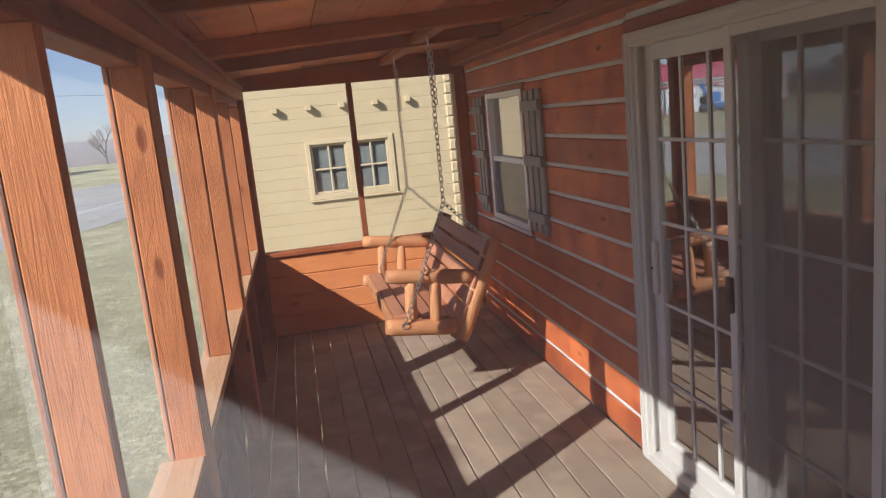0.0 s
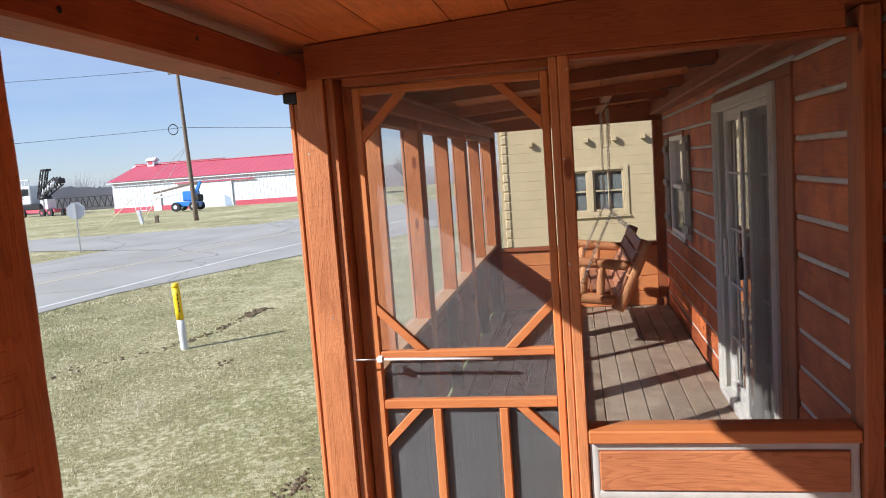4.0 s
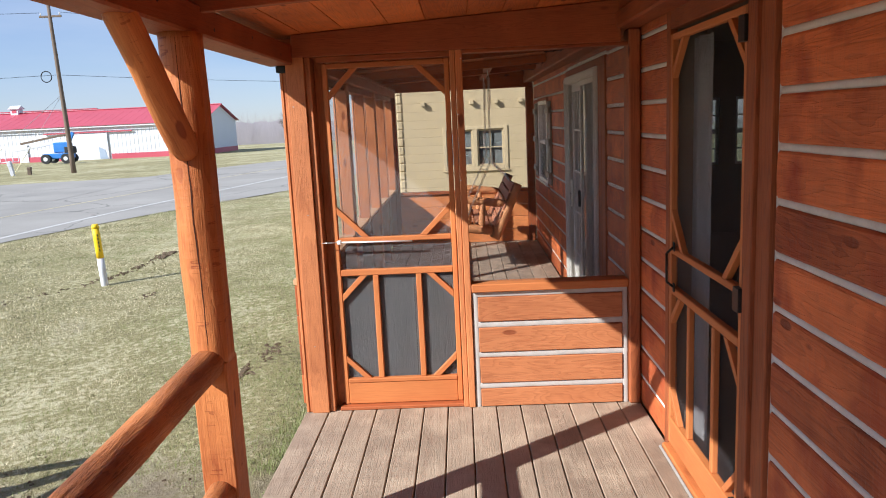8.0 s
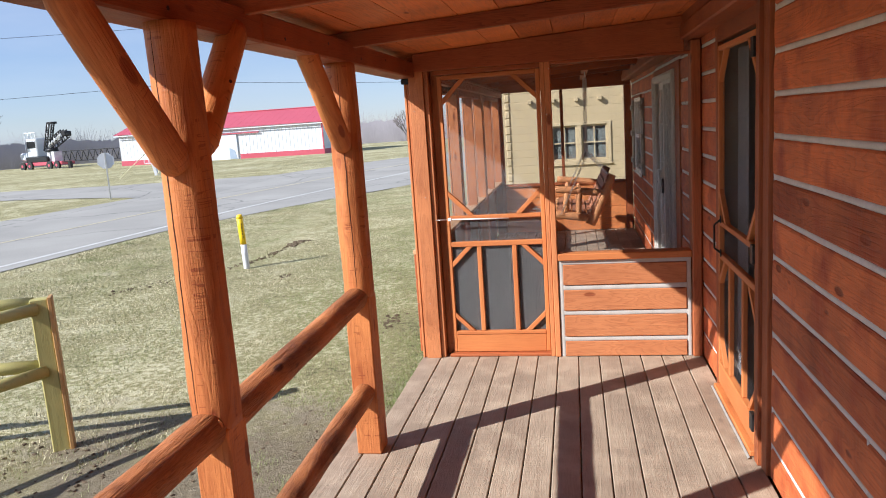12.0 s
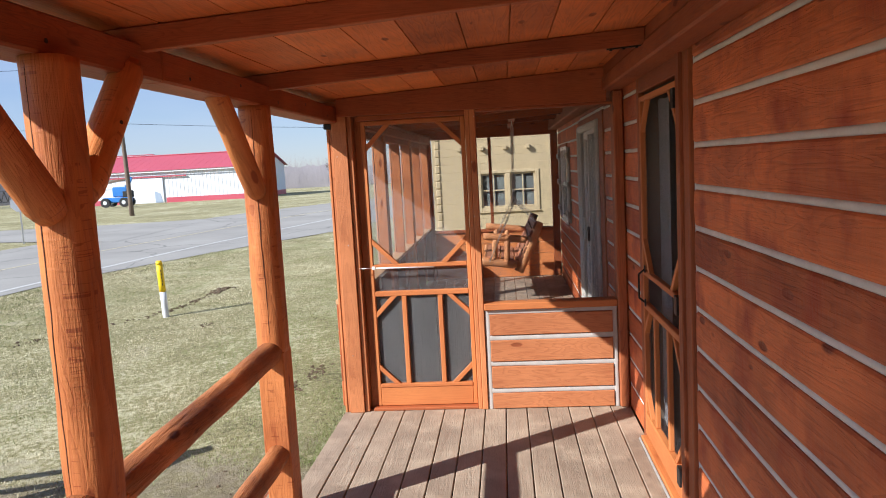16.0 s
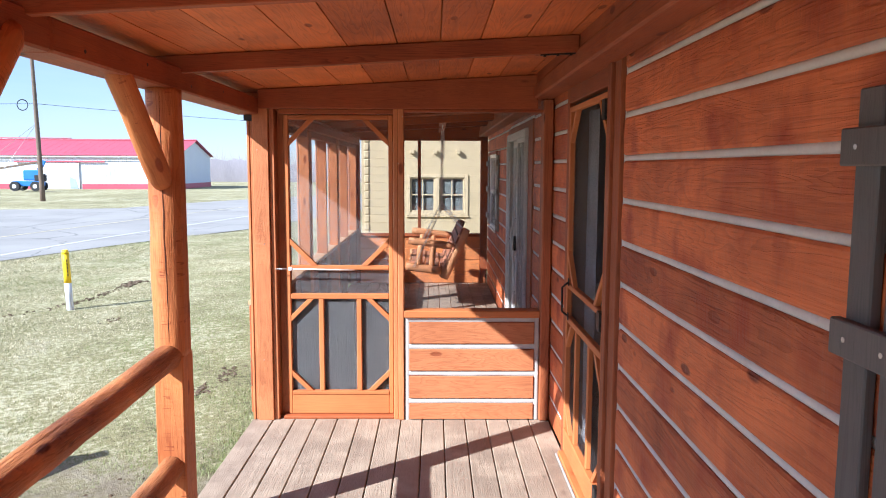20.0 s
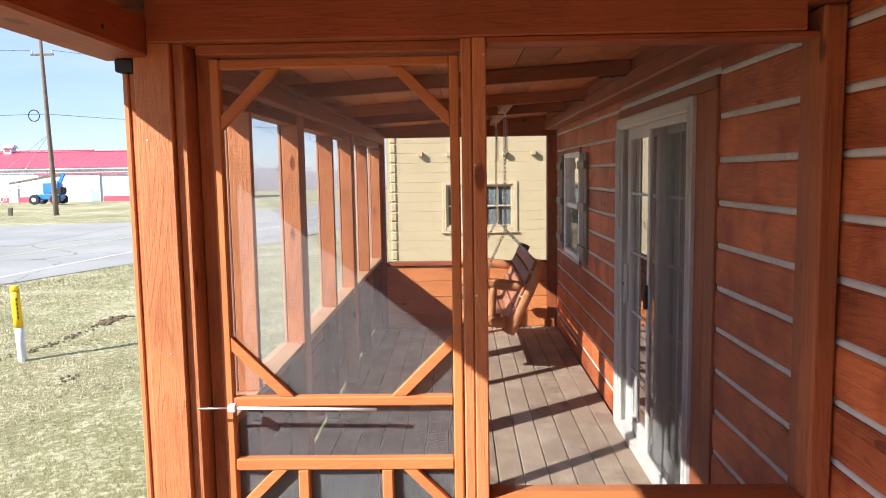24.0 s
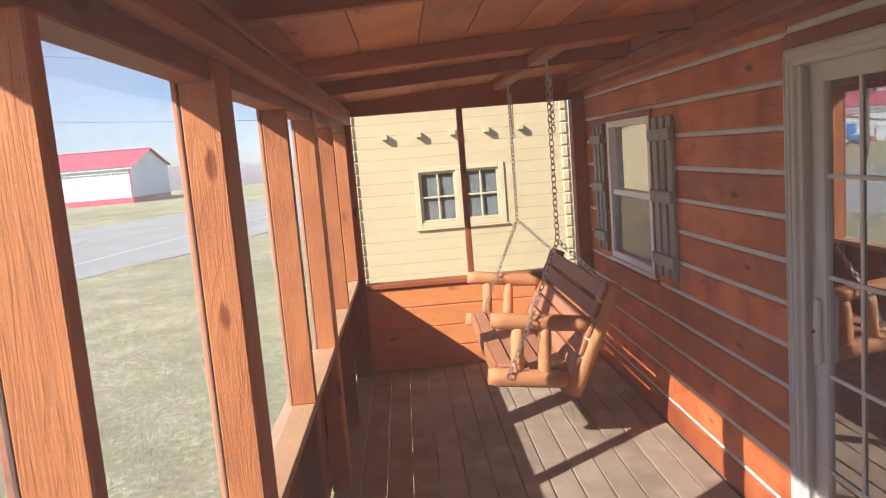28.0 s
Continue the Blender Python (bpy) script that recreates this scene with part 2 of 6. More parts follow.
RED, RED_D = (0.76, 0.208, 0.066), (0.21, 0.046, 0.017)
TRIM_L, TRIM_D = (0.66, 0.245, 0.078), (0.36, 0.098, 0.030)
WX = wood("stained_wood_x", (0.52, 0.148, 0.049), (0.125, 0.025, 0.009), "x", knots=0.7)
WY = wood("stained_wood_y", (0.49, 0.138, 0.046), (0.13, 0.026, 0.009), "y", knots=0.7)
WZ = wood("stained_wood_z", (0.46, 0.138, 0.048), (0.11, 0.022, 0.009), "z", across=30, knots=0.7, cathedral=0.9, turns=12)
LOGY = wood("log_siding", RED, RED_D, "y", across=15, along=0.75, bump=0.8, knots=1.2, var=0.42, weather=(0.33, 0.056, 0.021), ramp=(0.10, 0.95), ring=0.10, saw=0.9, blotch=1.15, cathedral=1.1, turns=13)
LOGX = wood("log_siding_panel", (0.60, 0.238, 0.098), (0.25, 0.068, 0.025), "x", across=16, along=0.9, bump=0.4, ring=0.13, knots=0.9, saw=0.5, cathedral=1.5, turns=14, blotch=0.5, var=0.2)
# LOGX lightened: the sun on the end wall is partly put into the colour
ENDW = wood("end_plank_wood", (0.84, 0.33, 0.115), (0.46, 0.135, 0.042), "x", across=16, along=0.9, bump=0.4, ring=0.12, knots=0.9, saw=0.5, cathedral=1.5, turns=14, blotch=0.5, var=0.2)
CEIL = wood("ceiling_wood", (0.83, 0.245, 0.066), (0.25, 0.056, 0.016), "y", across=12, along=0.7, bump=0.4, var=0.45, knots=1.1, ring=0.11, saw=0.6, ramp=(0.12, 1.0), blotch=0.9, cathedral=0.9, turns=13, joined=True)
TRIM = wood("light_trim_wood", TRIM_L, TRIM_D, "z", across=40, bump=0.12, knots=0.2, var=0.15)
TRIMX = wood("light_trim_wood_x", TRIM_L, TRIM_D, "x", across=40, bump=0.12, knots=0.2, var=0.15)
TRIMY = wood("light_trim_wood_y", TRIM_L, TRIM_D, "y", across=40, bump=0.12, knots=0.2, var=0.15)
HEWN = wood("hewn_post_wood", (0.72, 0.27, 0.082), (0.27, 0.066, 0.020), "z", across=22, along=1.5, bump=0.5, knots=1.0, var=0.2, rough=0.55, ring=0.10, saw=0.9, cuts=0.3, blotch=1.0, cathedral=1.2, turns=10)
HEWNY = wood("hewn_rail_wood", (0.60, 0.225, 0.075), (0.12, 0.032, 0.011), "y", across=34, along=3.0, bump=1.0, knots=0.5, var=0.15, ring=0.10, saw=0.8, ramp=(0.22, 0.85), blotch=1.5)
SAWN = wood("rough_sawn_wood", (0.68, 0.262, 0.100), (0.235, 0.064, 0.023), "z", across=34, along=1.4, bump=0.42, knots=0.9, ring=0.09, saw=1.0, blotch=0.8, cathedral=1.1, turns=14)
SWINGW = wood("peeled_log_wood", (0.70, 0.345, 0.155), (0.38, 0.14, 0.055), "x", across=22, along=3, bump=0.4, knots=0.6)
SWINGZ = wood("peeled_spindle_wood", (0.70, 0.345, 0.155), (0.38, 0.14, 0.055), "z", across=22, along=2, bump=0.4, knots=0.6, ring=0.14)
SWINGS = wood("swing_seat_wood", (0.56, 0.25, 0.135), (0.30, 0.11, 0.055), "y", across=22, along=1.6, bump=0.3, knots=0.4)
SILLW = wood("worn_sill_wood", (0.66, 0.41, 0.235), (0.42, 0.22, 0.11), "y", across=30, along=1.2, rough=0.75, bump=0.35, knots=0.4, var=0.15)
# darker copy of SWINGS: shade on the upper back rails put into the colour
SWINGB = wood("swing_shaded_wood", (0.36, 0.145, 0.085), (0.19, 0.066, 0.036), "y", across=22, along=1.6, bump=0.3, knots=0.4)
DECK = wood("deck_board_wood", (0.435, 0.335, 0.245), (0.20, 0.145, 0.105), "y", across=22, along=1.2, rough=0.8, bump=0.5, knots=0.3, var=0.32, saw=0.7, weather=(0.45, 0.35, 0.255), ramp=(0.0, 1.0), blotch=1.1, ring=0.10)
DECKG = wood("grey_deck_edge_wood", (0.40, 0.36, 0.31), (0.22, 0.19, 0.155), "y", across=24, along=1.2, rough=0.85, bump=0.5, knots=0.2, var=0.1)
KICK = wood("dark_panel_wood", (0.042, 0.043, 0.045), (0.014, 0.014, 0.015), "z", across=20, bump=0.3, knots=0.9, var=0.2, cathedral=1.0, turns=10, ring=0.1)
SHUT2 = wood("weathered_shutter_wood", (0.37, 0.345, 0.29), (0.20, 0.185, 0.155), "z", across=30, bump=0.3, knots=0.4, var=0.2)
SHUT = wood("dark_shutter_wood", (0.17, 0.162, 0.152), (0.075, 0.071, 0.068), "z", across=30, bump=0.3, knots=0.4, var=0.2)
CHINK = plain("chinking", (0.58, 0.56, 0.525), (0.72, 0.70, 0.66), 14, 0.8, bump=0.35)
PANEL_CHINK = plain("panel_chinking", (0.42, 0.405, 0.375), (0.54, 0.52, 0.485), 14, 0.85, bump=0.35)
CAULK = plain("dusty_caulk", (0.26, 0.24, 0.22), (0.36, 0.34, 0.31), 20, 0.9, bump=0.3)
VINYL = plain("door_vinyl", (0.58, 0.56, 0.515), (0.66, 0.64, 0.60), 5, 0.4, bump=0.02)
DARKM = plain("black_iron", (0.015, 0.015, 0.016), (0.035, 0.034, 0.034), 30, 0.45, metal=0.4)
STEEL = plain("zinc_steel", (0.52, 0.51, 0.48), (0.68, 0.67, 0.64), 60, 0.35, metal=0.85, bump=0.05)
CLOSER = plain("white_closer_metal", (0.72, 0.72, 0.70), (0.82, 0.82, 0.80), 20, 0.35, bump=0.0)
GLASS = glass("window_glass")
CABIN_GLASS = glass("cabin_window_glass", gloss=0.04)
SCREEN_Y = mesh_screen("door_screen_mesh", 0, 2, (0.12, 0.122, 0.125), wire=0.00008)
SCREEN_DOOR = mesh_screen("front_screen_mesh", 0, 2, (0.36, 0.364, 0.368), wire=0.00013)
SCREEN_X = mesh_screen("side_screen_mesh", 1, 2, (0.36, 0.362, 0.365), wire=0.00013, scatter=0.45)
SCREEN_S = mesh_screen("grey_sliding_screen_mesh", 1, 2, (0.16, 0.158, 0.155), wire=0.00030)
SCREEN_D = mesh_screen("dark_screen_mesh", 1, 2, (0.06, 0.06, 0.065), wire=0.00030)
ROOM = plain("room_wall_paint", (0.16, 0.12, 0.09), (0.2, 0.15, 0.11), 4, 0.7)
CURTAIN = plain("grey_curtain_cloth", (0.22, 0.22, 0.23), (0.3, 0.3, 0.31), 6, 0.9)
YELLOW = wood("pale_yellow_siding", (0.49, 0.39, 0.237), (0.425, 0.333, 0.195), "x", across=9, along=0.5, bump=0.15, knots=0.1, var=0.08)
YTRIM = plain("pale_yellow_trim", (0.465, 0.367, 0.223), (0.50, 0.40, 0.246), 3, 0.6)
BARNW = plain("white_barn_metal", (0.63, 0.66, 0.69), (0.69, 0.72, 0.75), 0.4, 0.5, bump=0.0)
BARNR = plain("red_barn_metal", (0.44, 0.075, 0.105), (0.50, 0.095, 0.13), 0.4, 0.45, bump=0.0)
GREY = plain("grey_roof_metal", (0.55, 0.56, 0.58), (0.65, 0.66, 0.68), 0.5, 0.45, bump=0.0)
BLUE = plain("blue_machine_paint", (0.03, 0.17, 0.50), (0.05, 0.22, 0.58), 2, 0.4, bump=0.0)
RUBBER = plain("black_rubber", (0.02, 0.02, 0.02), (0.04, 0.04, 0.04), 10, 0.8)
POLEW = plain("pole_timber", (0.11, 0.08, 0.06), (0.2, 0.15, 0.11), 5, 0.85)
YPAINT = plain("yellow_marker_paint", (0.80, 0.52, 0.01), (0.88, 0.60, 0.02), 6, 0.45, bump=0.05)
WPAINT = plain("white_marker_paint", (0.62, 0.64, 0.66), (0.74, 0.75, 0.76), 6, 0.5, bump=0.05)
OLDY = wood("faded_yellow_gate_wood", (0.56, 0.50, 0.20), (0.30, 0.265, 0.09), "z", across=26, bump=0.3, knots=0.3, var=0.25)
BARK = plain("grey_bark", (0.11, 0.09, 0.075), (0.2, 0.165, 0.14), 12, 0.95)


def ground_material():
    m, n, l, bs = shader("winter_grass")
    nt = m.node_tree
    co = n.new("ShaderNodeTexCoord")
    tex = []
    for sc, de in ((0.18, 5), (1.3, 6), (14.0, 6), (90.0, 4)):
        t = n.new("ShaderNodeTexNoise")
        t.inputs["Scale"].default_value, t.inputs["Detail"].default_value = sc, de
        t.inputs["Roughness"].default_value = 0.65
        l.new(co.outputs["Object"], t.inputs[0])
        tex.append(t.outputs[0])
    ra = n.new("ShaderNodeValToRGB")
    cr = ra.color_ramp
    cr.elements[0].position, cr.elements[0].color = 0.38, (0.135, 0.125, 0.066, 1)
    cr.elements[1].position, cr.elements[1].color = 0.64, (0.57, 0.53, 0.355, 1)
    for p, c in ((0.45, (0.345, 0.312, 0.182, 1)), (0.505, (0.215, 0.20, 0.085, 1)), (0.56, (0.42, 0.385, 0.235, 1))):
        e = cr.elements.new(p)
        e.color = c
    v = math_node(nt, "ADD", math_node(nt, "MULTIPLY", tex[0], 0.20), math_node(nt, "MULTIPLY", tex[1], 0.20))
    v = math_node(nt, "ADD", v, math_node(nt, "MULTIPLY", tex[2], 0.38))
    v = math_node(nt, "ADD", v, math_node(nt, "MULTIPLY", tex[3], 0.22))
    v = math_node(nt, "ADD", math_node(nt, "MULTIPLY", math_node(nt, "SUBTRACT", v, 0.5), 1.9), 0.53)
    l.new(v, ra.inputs[0])
    # trodden earth along the deck and in worn spots
    sp = n.new("ShaderNodeSeparateXYZ")
    l.new(co.outputs["Object"], sp.inputs[0])
    near = n.new("ShaderNodeMapRange")
    near.inputs[1].default_value, near.inputs[2].default_value, near.inputs[3].default_value, near.inputs[4].default_value = -5.6, -3.2, 0.0, 0.34
    l.new(sp.outputs[0], near.inputs[0])
    wear = n.new("ShaderNodeMapRange")
    wear.inputs[1].default_value, wear.inputs[2].default_value, wear.inputs[4].default_value = 0.58, 0.82, 0.85
    worn = math_node(nt, "ADD", math_node(nt, "MULTIPLY", tex[1], 0.75), math_node(nt, "MULTIPLY", tex[2], 0.25))
    south = n.new("ShaderNodeMapRange")
    south.inputs[1].default_value, south.inputs[2].default_value, south.inputs[3].default_value, south.inputs[4].default_value = 1.2, 2.8, 1.0, 0.0
    l.new(sp.outputs[1], south.inputs[0])
    l.new(math_node(nt, "ADD", worn, math_node(nt, "MULTIPLY", near.outputs[0], south.outputs[0])), wear.inputs[0])
    dm = n.new("ShaderNodeMix")
    dm.data_type = "RGBA"
    l.new(wear.outputs[0], dm.inputs[0])
    l.new(ra.outputs[0], dm.inputs[6])
    dm.inputs[7].default_value = (0.17, 0.135, 0.097, 1)
    l.new(dm.outputs[2], bs.inputs["Base Color"])
    bs.inputs["Roughness"].default_value = 0.95
    bs.inputs["Specular IOR Level"].default_value = 0.1
    bp = n.new("ShaderNodeBump")
    bp.inputs["Strength"].default_value, bp.inputs["Distance"].default_value = 0.9, 0.03
    l.new(math_node(nt, "ADD", tex[2], math_node(nt, "MULTIPLY", tex[3], 0.5)), bp.inputs["Height"])
    l.new(bp.outputs[0], bs.inputs["Normal"])
    return m


GRASS = ground_material()
BLADE, bn, bl, bb = shader("grass_blade")
bg, br = bn.new("ShaderNodeNewGeometry"), bn.new("ShaderNodeValToRGB")
br.color_ramp.elements[0].color, br.color_ramp.elements[1].color = (0.10, 0.095, 0.042, 1), (0.92, 0.83, 0.60, 1)
be = br.color_ramp.elements.new(0.45)
be.color = (0.40, 0.35, 0.215, 1)
bl.new(bg.outputs["Random Per Island"], br.inputs[0])
bt, bz, bm_, bx = bn.new("ShaderNodeTexCoord"), bn.new("ShaderNodeTexNoise"), bn.new("ShaderNodeMapRange"), bn.new("ShaderNodeMix")
bz.inputs["Scale"].default_value, bz.inputs["Detail"].default_value, bz.inputs["Roughness"].default_value = 0.55, 7.0, 0.7
bm_.inputs[1].default_value, bm_.inputs[2].default_value, bm_.inputs[4].default_value = 0.43, 0.63, 0.75
bx.data_type = "RGBA"
bx.inputs[7].default_value = (0.145, 0.20, 0.05, 1)
bl.new(bt.outputs["Object"], bz.inputs[0])
bsp, bxr = bn.new("ShaderNodeSeparateXYZ"), bn.new("ShaderNodeMapRange")
bxr.inputs[1].default_value, bxr.inputs[2].default_value, bxr.inputs[4].default_value = -4.2, -1.5, 0.22
bl.new(bt.outputs["Object"], bsp.inputs[0])
bl.new(bsp.outputs[0], bxr.inputs[0])
bl.new(math_node(BLADE.node_tree, "ADD", bz.outputs[0], bxr.outputs[0]), bm_.inputs[0])
bl.new(bm_.outputs[0], bx.inputs[0])
bl.new(br.outputs[0], bx.inputs[6])
bl.new(bx.outputs[2], bb.inputs["Base Color"])
bb.inputs["Roughness"].default_value, bb.inputs["Specular IOR Level"].default_value = 0.9, 0.1
ASPHALT = plain("worn_asphalt", (0.27, 0.262, 0.245), (0.37, 0.36, 0.335), 0.35, 0.95, bump=0.15, fine=25, spec=0.05)
an, al = ASPHALT.node_tree.nodes, ASPHALT.node_tree.links
ac, av, ad_, am, ax = an.new("ShaderNodeTexCoord"), an.new("ShaderNodeTexVoronoi"), an.new("ShaderNodeTexNoise"), an.new("ShaderNodeMapRange"), an.new("ShaderNodeMix")
av.feature, av.inputs["Scale"].default_value = "DISTANCE_TO_EDGE", 0.16
ad_.inputs["Scale"].default_value, ad_.inputs["Detail"].default_value = 0.5, 6.0
aw = an.new("ShaderNodeVectorMath")
aw.operation = "MULTIPLY_ADD"
aw.inputs[1].default_value = (1.6, 1.6, 1.6)
al.new(ac.outputs["Object"], ad_.inputs[0])
al.new(ad_.outputs["Color"], aw.inputs[0])
al.new(ac.outputs["Object"], aw.inputs[2])
al.new(aw.outputs[0], av.inputs[0])
am.inputs[1].default_value, am.inputs[2].default_value, am.inputs[3].default_value, am.inputs[4].default_value = 0.002, 0.008, 0.5, 0.0
al.new(av.outputs["Distance"], am.inputs[0])
ax.data_type = "RGBA"
al.new(am.outputs[0], ax.inputs[0])
apb = an["Principled BSDF"]
al.new(apb.inputs["Base Color"].links[0].from_socket, ax.inputs[6])
ax.inputs[7].default_value = (0.09, 0.09, 0.09, 1)
al.new(ax.outputs[2], apb.inputs["Base Color"])
ROADW = plain("road_paint_white", (0.46, 0.46, 0.445), (0.58, 0.58, 0.56), 3, 0.8)
ROADY = plain("road_paint_yellow", (0.46, 0.40, 0.26), (0.52, 0.46, 0.32), 3, 0.8)

# ---------------------------------------------------------------- builders


def part(name, bm, material, parent=None, label=""):
    me = bpy.data.meshes.new(name)
    bm.to_mesh(me)
    bm.free()
    me.materials.append(material)
    ob = new(name, me)
    if parent is not None:
        ob.parent = parent
    if label:
        ob["label"] = label
    return ob


def box(x0, x1, y0, y1, z0, z1, b=0.004, m=None):
    bm = bmesh.new()
    bmesh.ops.create_cube(bm, size=1.0)
    for v in bm.verts:
        v.co = Vector((x0 + (x1 - x0) * (v.co.x + 0.5), y0 + (y1 - y0) * (v.co.y + 0.5), z0 + (z1 - z0) * (v.co.z + 0.5)))
    if b:
        bmesh.ops.bevel(bm, geom=list(bm.edges), offset=b, segments=1, affect="EDGES")
    if m is not None:
        bm.transform(m)
    return bm


def add(bm, other):
    """Take the faces of another bmesh into bm."""
    me = bpy.data.meshes.new("tmp")
    other.to_mesh(me)
    other.free()
    bm.from_mesh(me)
    bpy.data.meshes.remove(me)
    return bm


def bar(p, q, w, h, b=0.003, up=(0, 0, 1)):
    """A straight stick from p to q, w wide and h high."""
    p, q = Vector(p), Vector(q)
    d = q - p
    x = d.normalized()
    u = Vector(up)
    y = u.cross(x).normalized()
    z = x.cross(y)
    m = Matrix((x, y, z)).transposed().to_4x4()
    m.translation = (p + q) / 2
    return box(-d.length / 2, d.length / 2, -w / 2, w / 2, -h / 2, h / 2, b, m)


def log(p, q, r0, r1=None, seg=16, rings=12, wob=0.006, seed=0.0, flat=None, taper=0.0):
    """A peeled log from p to q with an uneven skin; flat: a side (unit vector, reach) sawn off."""
    p, q = Vector(p), Vector(q)
    r1 = r0 if r1 is None else r1
    d = (q - p).normalized()
    a = d.orthogonal().normalized()
    if abs(d.z) > 0.9:
        a = Vector((1, 0, 0))
        a = (a - d * a.dot(d)).normalized()
    c = d.cross(a)
    bm = bmesh.new()
    loops = []
    for i in range(rings + 1):
        t = i / rings
        o = p.lerp(q, t)
        r = r0 + (r1 - r0) * t
        if taper and (i == 0 or i == rings):
            r *= 1 - taper
        ring = []
        for k in range(seg):
            an = 2 * math.pi * k / seg
            w = noise.noise(Vector((math.cos(an) * 1.4 + seed * 7.1, math.sin(an) * 1.4 - seed, t * (q - p).length * 4 + seed * 3))) * wob
            off = (a * math.cos(an) + c * math.sin(an)) * (r + w)
            if flat:
                f = Vector(flat[0])
                e = off.dot(f)
                if e > flat[1]:
                    off -= f * (e - flat[1] - w * 0.3)
            ring.append(bm.verts.new(o + off))
        loops.append(ring)
    for u, v in zip(loops, loops[1:]):
        for k in range(seg):
            bm.faces.new((u[k], u[(k + 1) % seg], v[(k + 1) % seg], v[k]))
    bm.faces.new(loops[0][::-1])
    bm.faces.new(loops[-1])
    for f in bm.faces:
        f.smooth = len(f.verts) == 4
    return bm


def rod(p, q, r, seg=8):
    return log(p, q, r, r, seg, 1, 0.0)


def prism(points, y0, y1, axis="y", b=0.0):
    """A flat outline pushed along an axis: points are (x, z) for y, (y, z) for x, (x, y) for z."""
    bm = bmesh.new()

    def at(u, v, w):
        return {"y": (u, w, v), "x": (w, u, v), "z": (u, v, w)}[axis]
    lo = [bm.verts.new(at(u, v, y0)) for u, v in points]
    hi = [bm.verts.new(at(u, v, y1)) for u, v in points]
    n = len(points)
    bm.faces.new(lo)
    bm.faces.new(hi[::-1])
    for k in range(n):
        bm.faces.new((lo[k], hi[k], hi[(k + 1) % n], lo[(k + 1) % n]))
    bmesh.ops.recalc_face_normals(bm, faces=bm.faces)
    if b:
        bmesh.ops.bevel(bm, geom=list(bm.edges), offset=b, segments=1, affect="EDGES")
    return bm


def empty(name, at=(0, 0, 0)):
    ob = new(name)
    ob.location = at
    return ob


def struct(ob, label, category=""):
    return tagged(ob, label, category, kind="structure")


# ---------------------------------------------------------------- plan (metres)
XW, YD, YE = 1.10, 1.55, 7.57          # house wall, screened front, end wall
Y0, Y1 = -6.4, 7.78                    # ends of the porch
BEAM_X0, BEAM_X1, BEAM_Z0, BEAM_Z1 = -0.985, -0.836, 2.060, 2.168
PITCH, LOG0 = 0.1773, 0.165              # height of a siding course, first joint


def rafter_z(x):
    return 2.246 + 0.0567 * (x - 0.977)


def ground_z(x, y):
    d = math.hypot(min(x + 1.2, 0.0), max(y - 12, 0.0) * 0.4)
    z = -0.46 - 0.27 * (1 - math.exp(-d / 3.2))
    far = math.hypot(x, y)

    def ease(a, b):
        t = min(max((far - a) / (b - a), 0.0), 1.0)
        return t * t * (3 - 2 * t)
    return z + 0.20 * ease(27, 45) - 0.22 * ease(50, 85) - 3.6 * ease(125, 215)


RAFTER_H = 0.078


# ---------------------------------------------------------------- ground, road
def make_ground():
    xs = sorted(set([-1500, -700, -300, -160, -100] + [-80 + 4 * k for k in range(17)] + [-14 + 0.7 * k for k in range(30)] + [8, 14, 25, 60, 150, 400, 1500]))
    ys = sorted(set([-1500, -400, -100, -40, -20] + [-12 + 0.8 * k for k in range(50)] + [30 + 5 * k for k in range(16)] + [120, 160, 260, 500, 1500]))
    verts = [(x, y, ground_z(x, y) + (0.03 * noise.noise(Vector((x * 0.6, y * 0.6, 0))) if -9 < x < 60 and abs(y) < 60 else 0)) for y in ys for x in xs]
    w = len(xs)
    faces = [(j * w + i, j * w + i + 1, (j + 1) * w + i + 1, (j + 1) * w + i) for j in range(len(ys) - 1) for i in range(w - 1)]
    me = bpy.data.meshes.new("ground")
    me.from_pydata(verts, [], faces)
    me.materials.append(GRASS)
    for p in me.polygons:
        p.use_smooth = True
    return struct(new("ground", me), "dormant lawn, straw-coloured with green patches", "ground")


make_ground()


def road_x(y):
    """The centre line of the road, which bends away to the right."""
    return -15.6 + 0.09 * (y - 12) + 0.0065 * max(y - 18, 0.0) ** 2


def road_at(y, off):
    """A point of the road: off metres to the house's side of the centre line."""
    d = Vector((0.09 + 0.013 * max(y - 18, 0.0), 1.0)).normalized()
    return Vector((road_x(y) + d.y * off, y - d.x * off))


def road_strip(name, near, away, y0, y1, lift, mat, step=1.5):
    bm = bmesh.new()
    k = max(int((y1 - y0) / step), 1)
    rows = []
    for i in range(k + 1):
        y = y0 + (y1 - y0) * i / k
        row = []
        for j in range(5):
            p = road_at(y, away(y) + (near(y) - away(y)) * j / 4)
            row.append(bm.verts.new((p.x, p.y, ground_z(p.x, p.y) + lift)))
        rows.append(row)
    for a, c in zip(rows, rows[1:]):
        for j in range(4):
            bm.faces.new((a[j], a[j + 1], c[j + 1], c[j]))
    bm.normal_update()
    for f in bm.faces:
        if f.normal.z < 0:
            f.normal_flip()
    return part(name, bm, mat)


def near_edge(y):
    return 4.2 + 0.24 * min(max(y - 15, 0.0), 12.0)


struct(road_strip("road", near_edge, lambda y: -5.5, -120, 110, 0.016, ASPHALT), "worn grey two-lane asphalt road", "road")
struct(road_strip("road_line", lambda y: 3.70, lambda y: 3.55, -120, 110, 0.021, ROADW), "faded white edge line on the road", "road line")
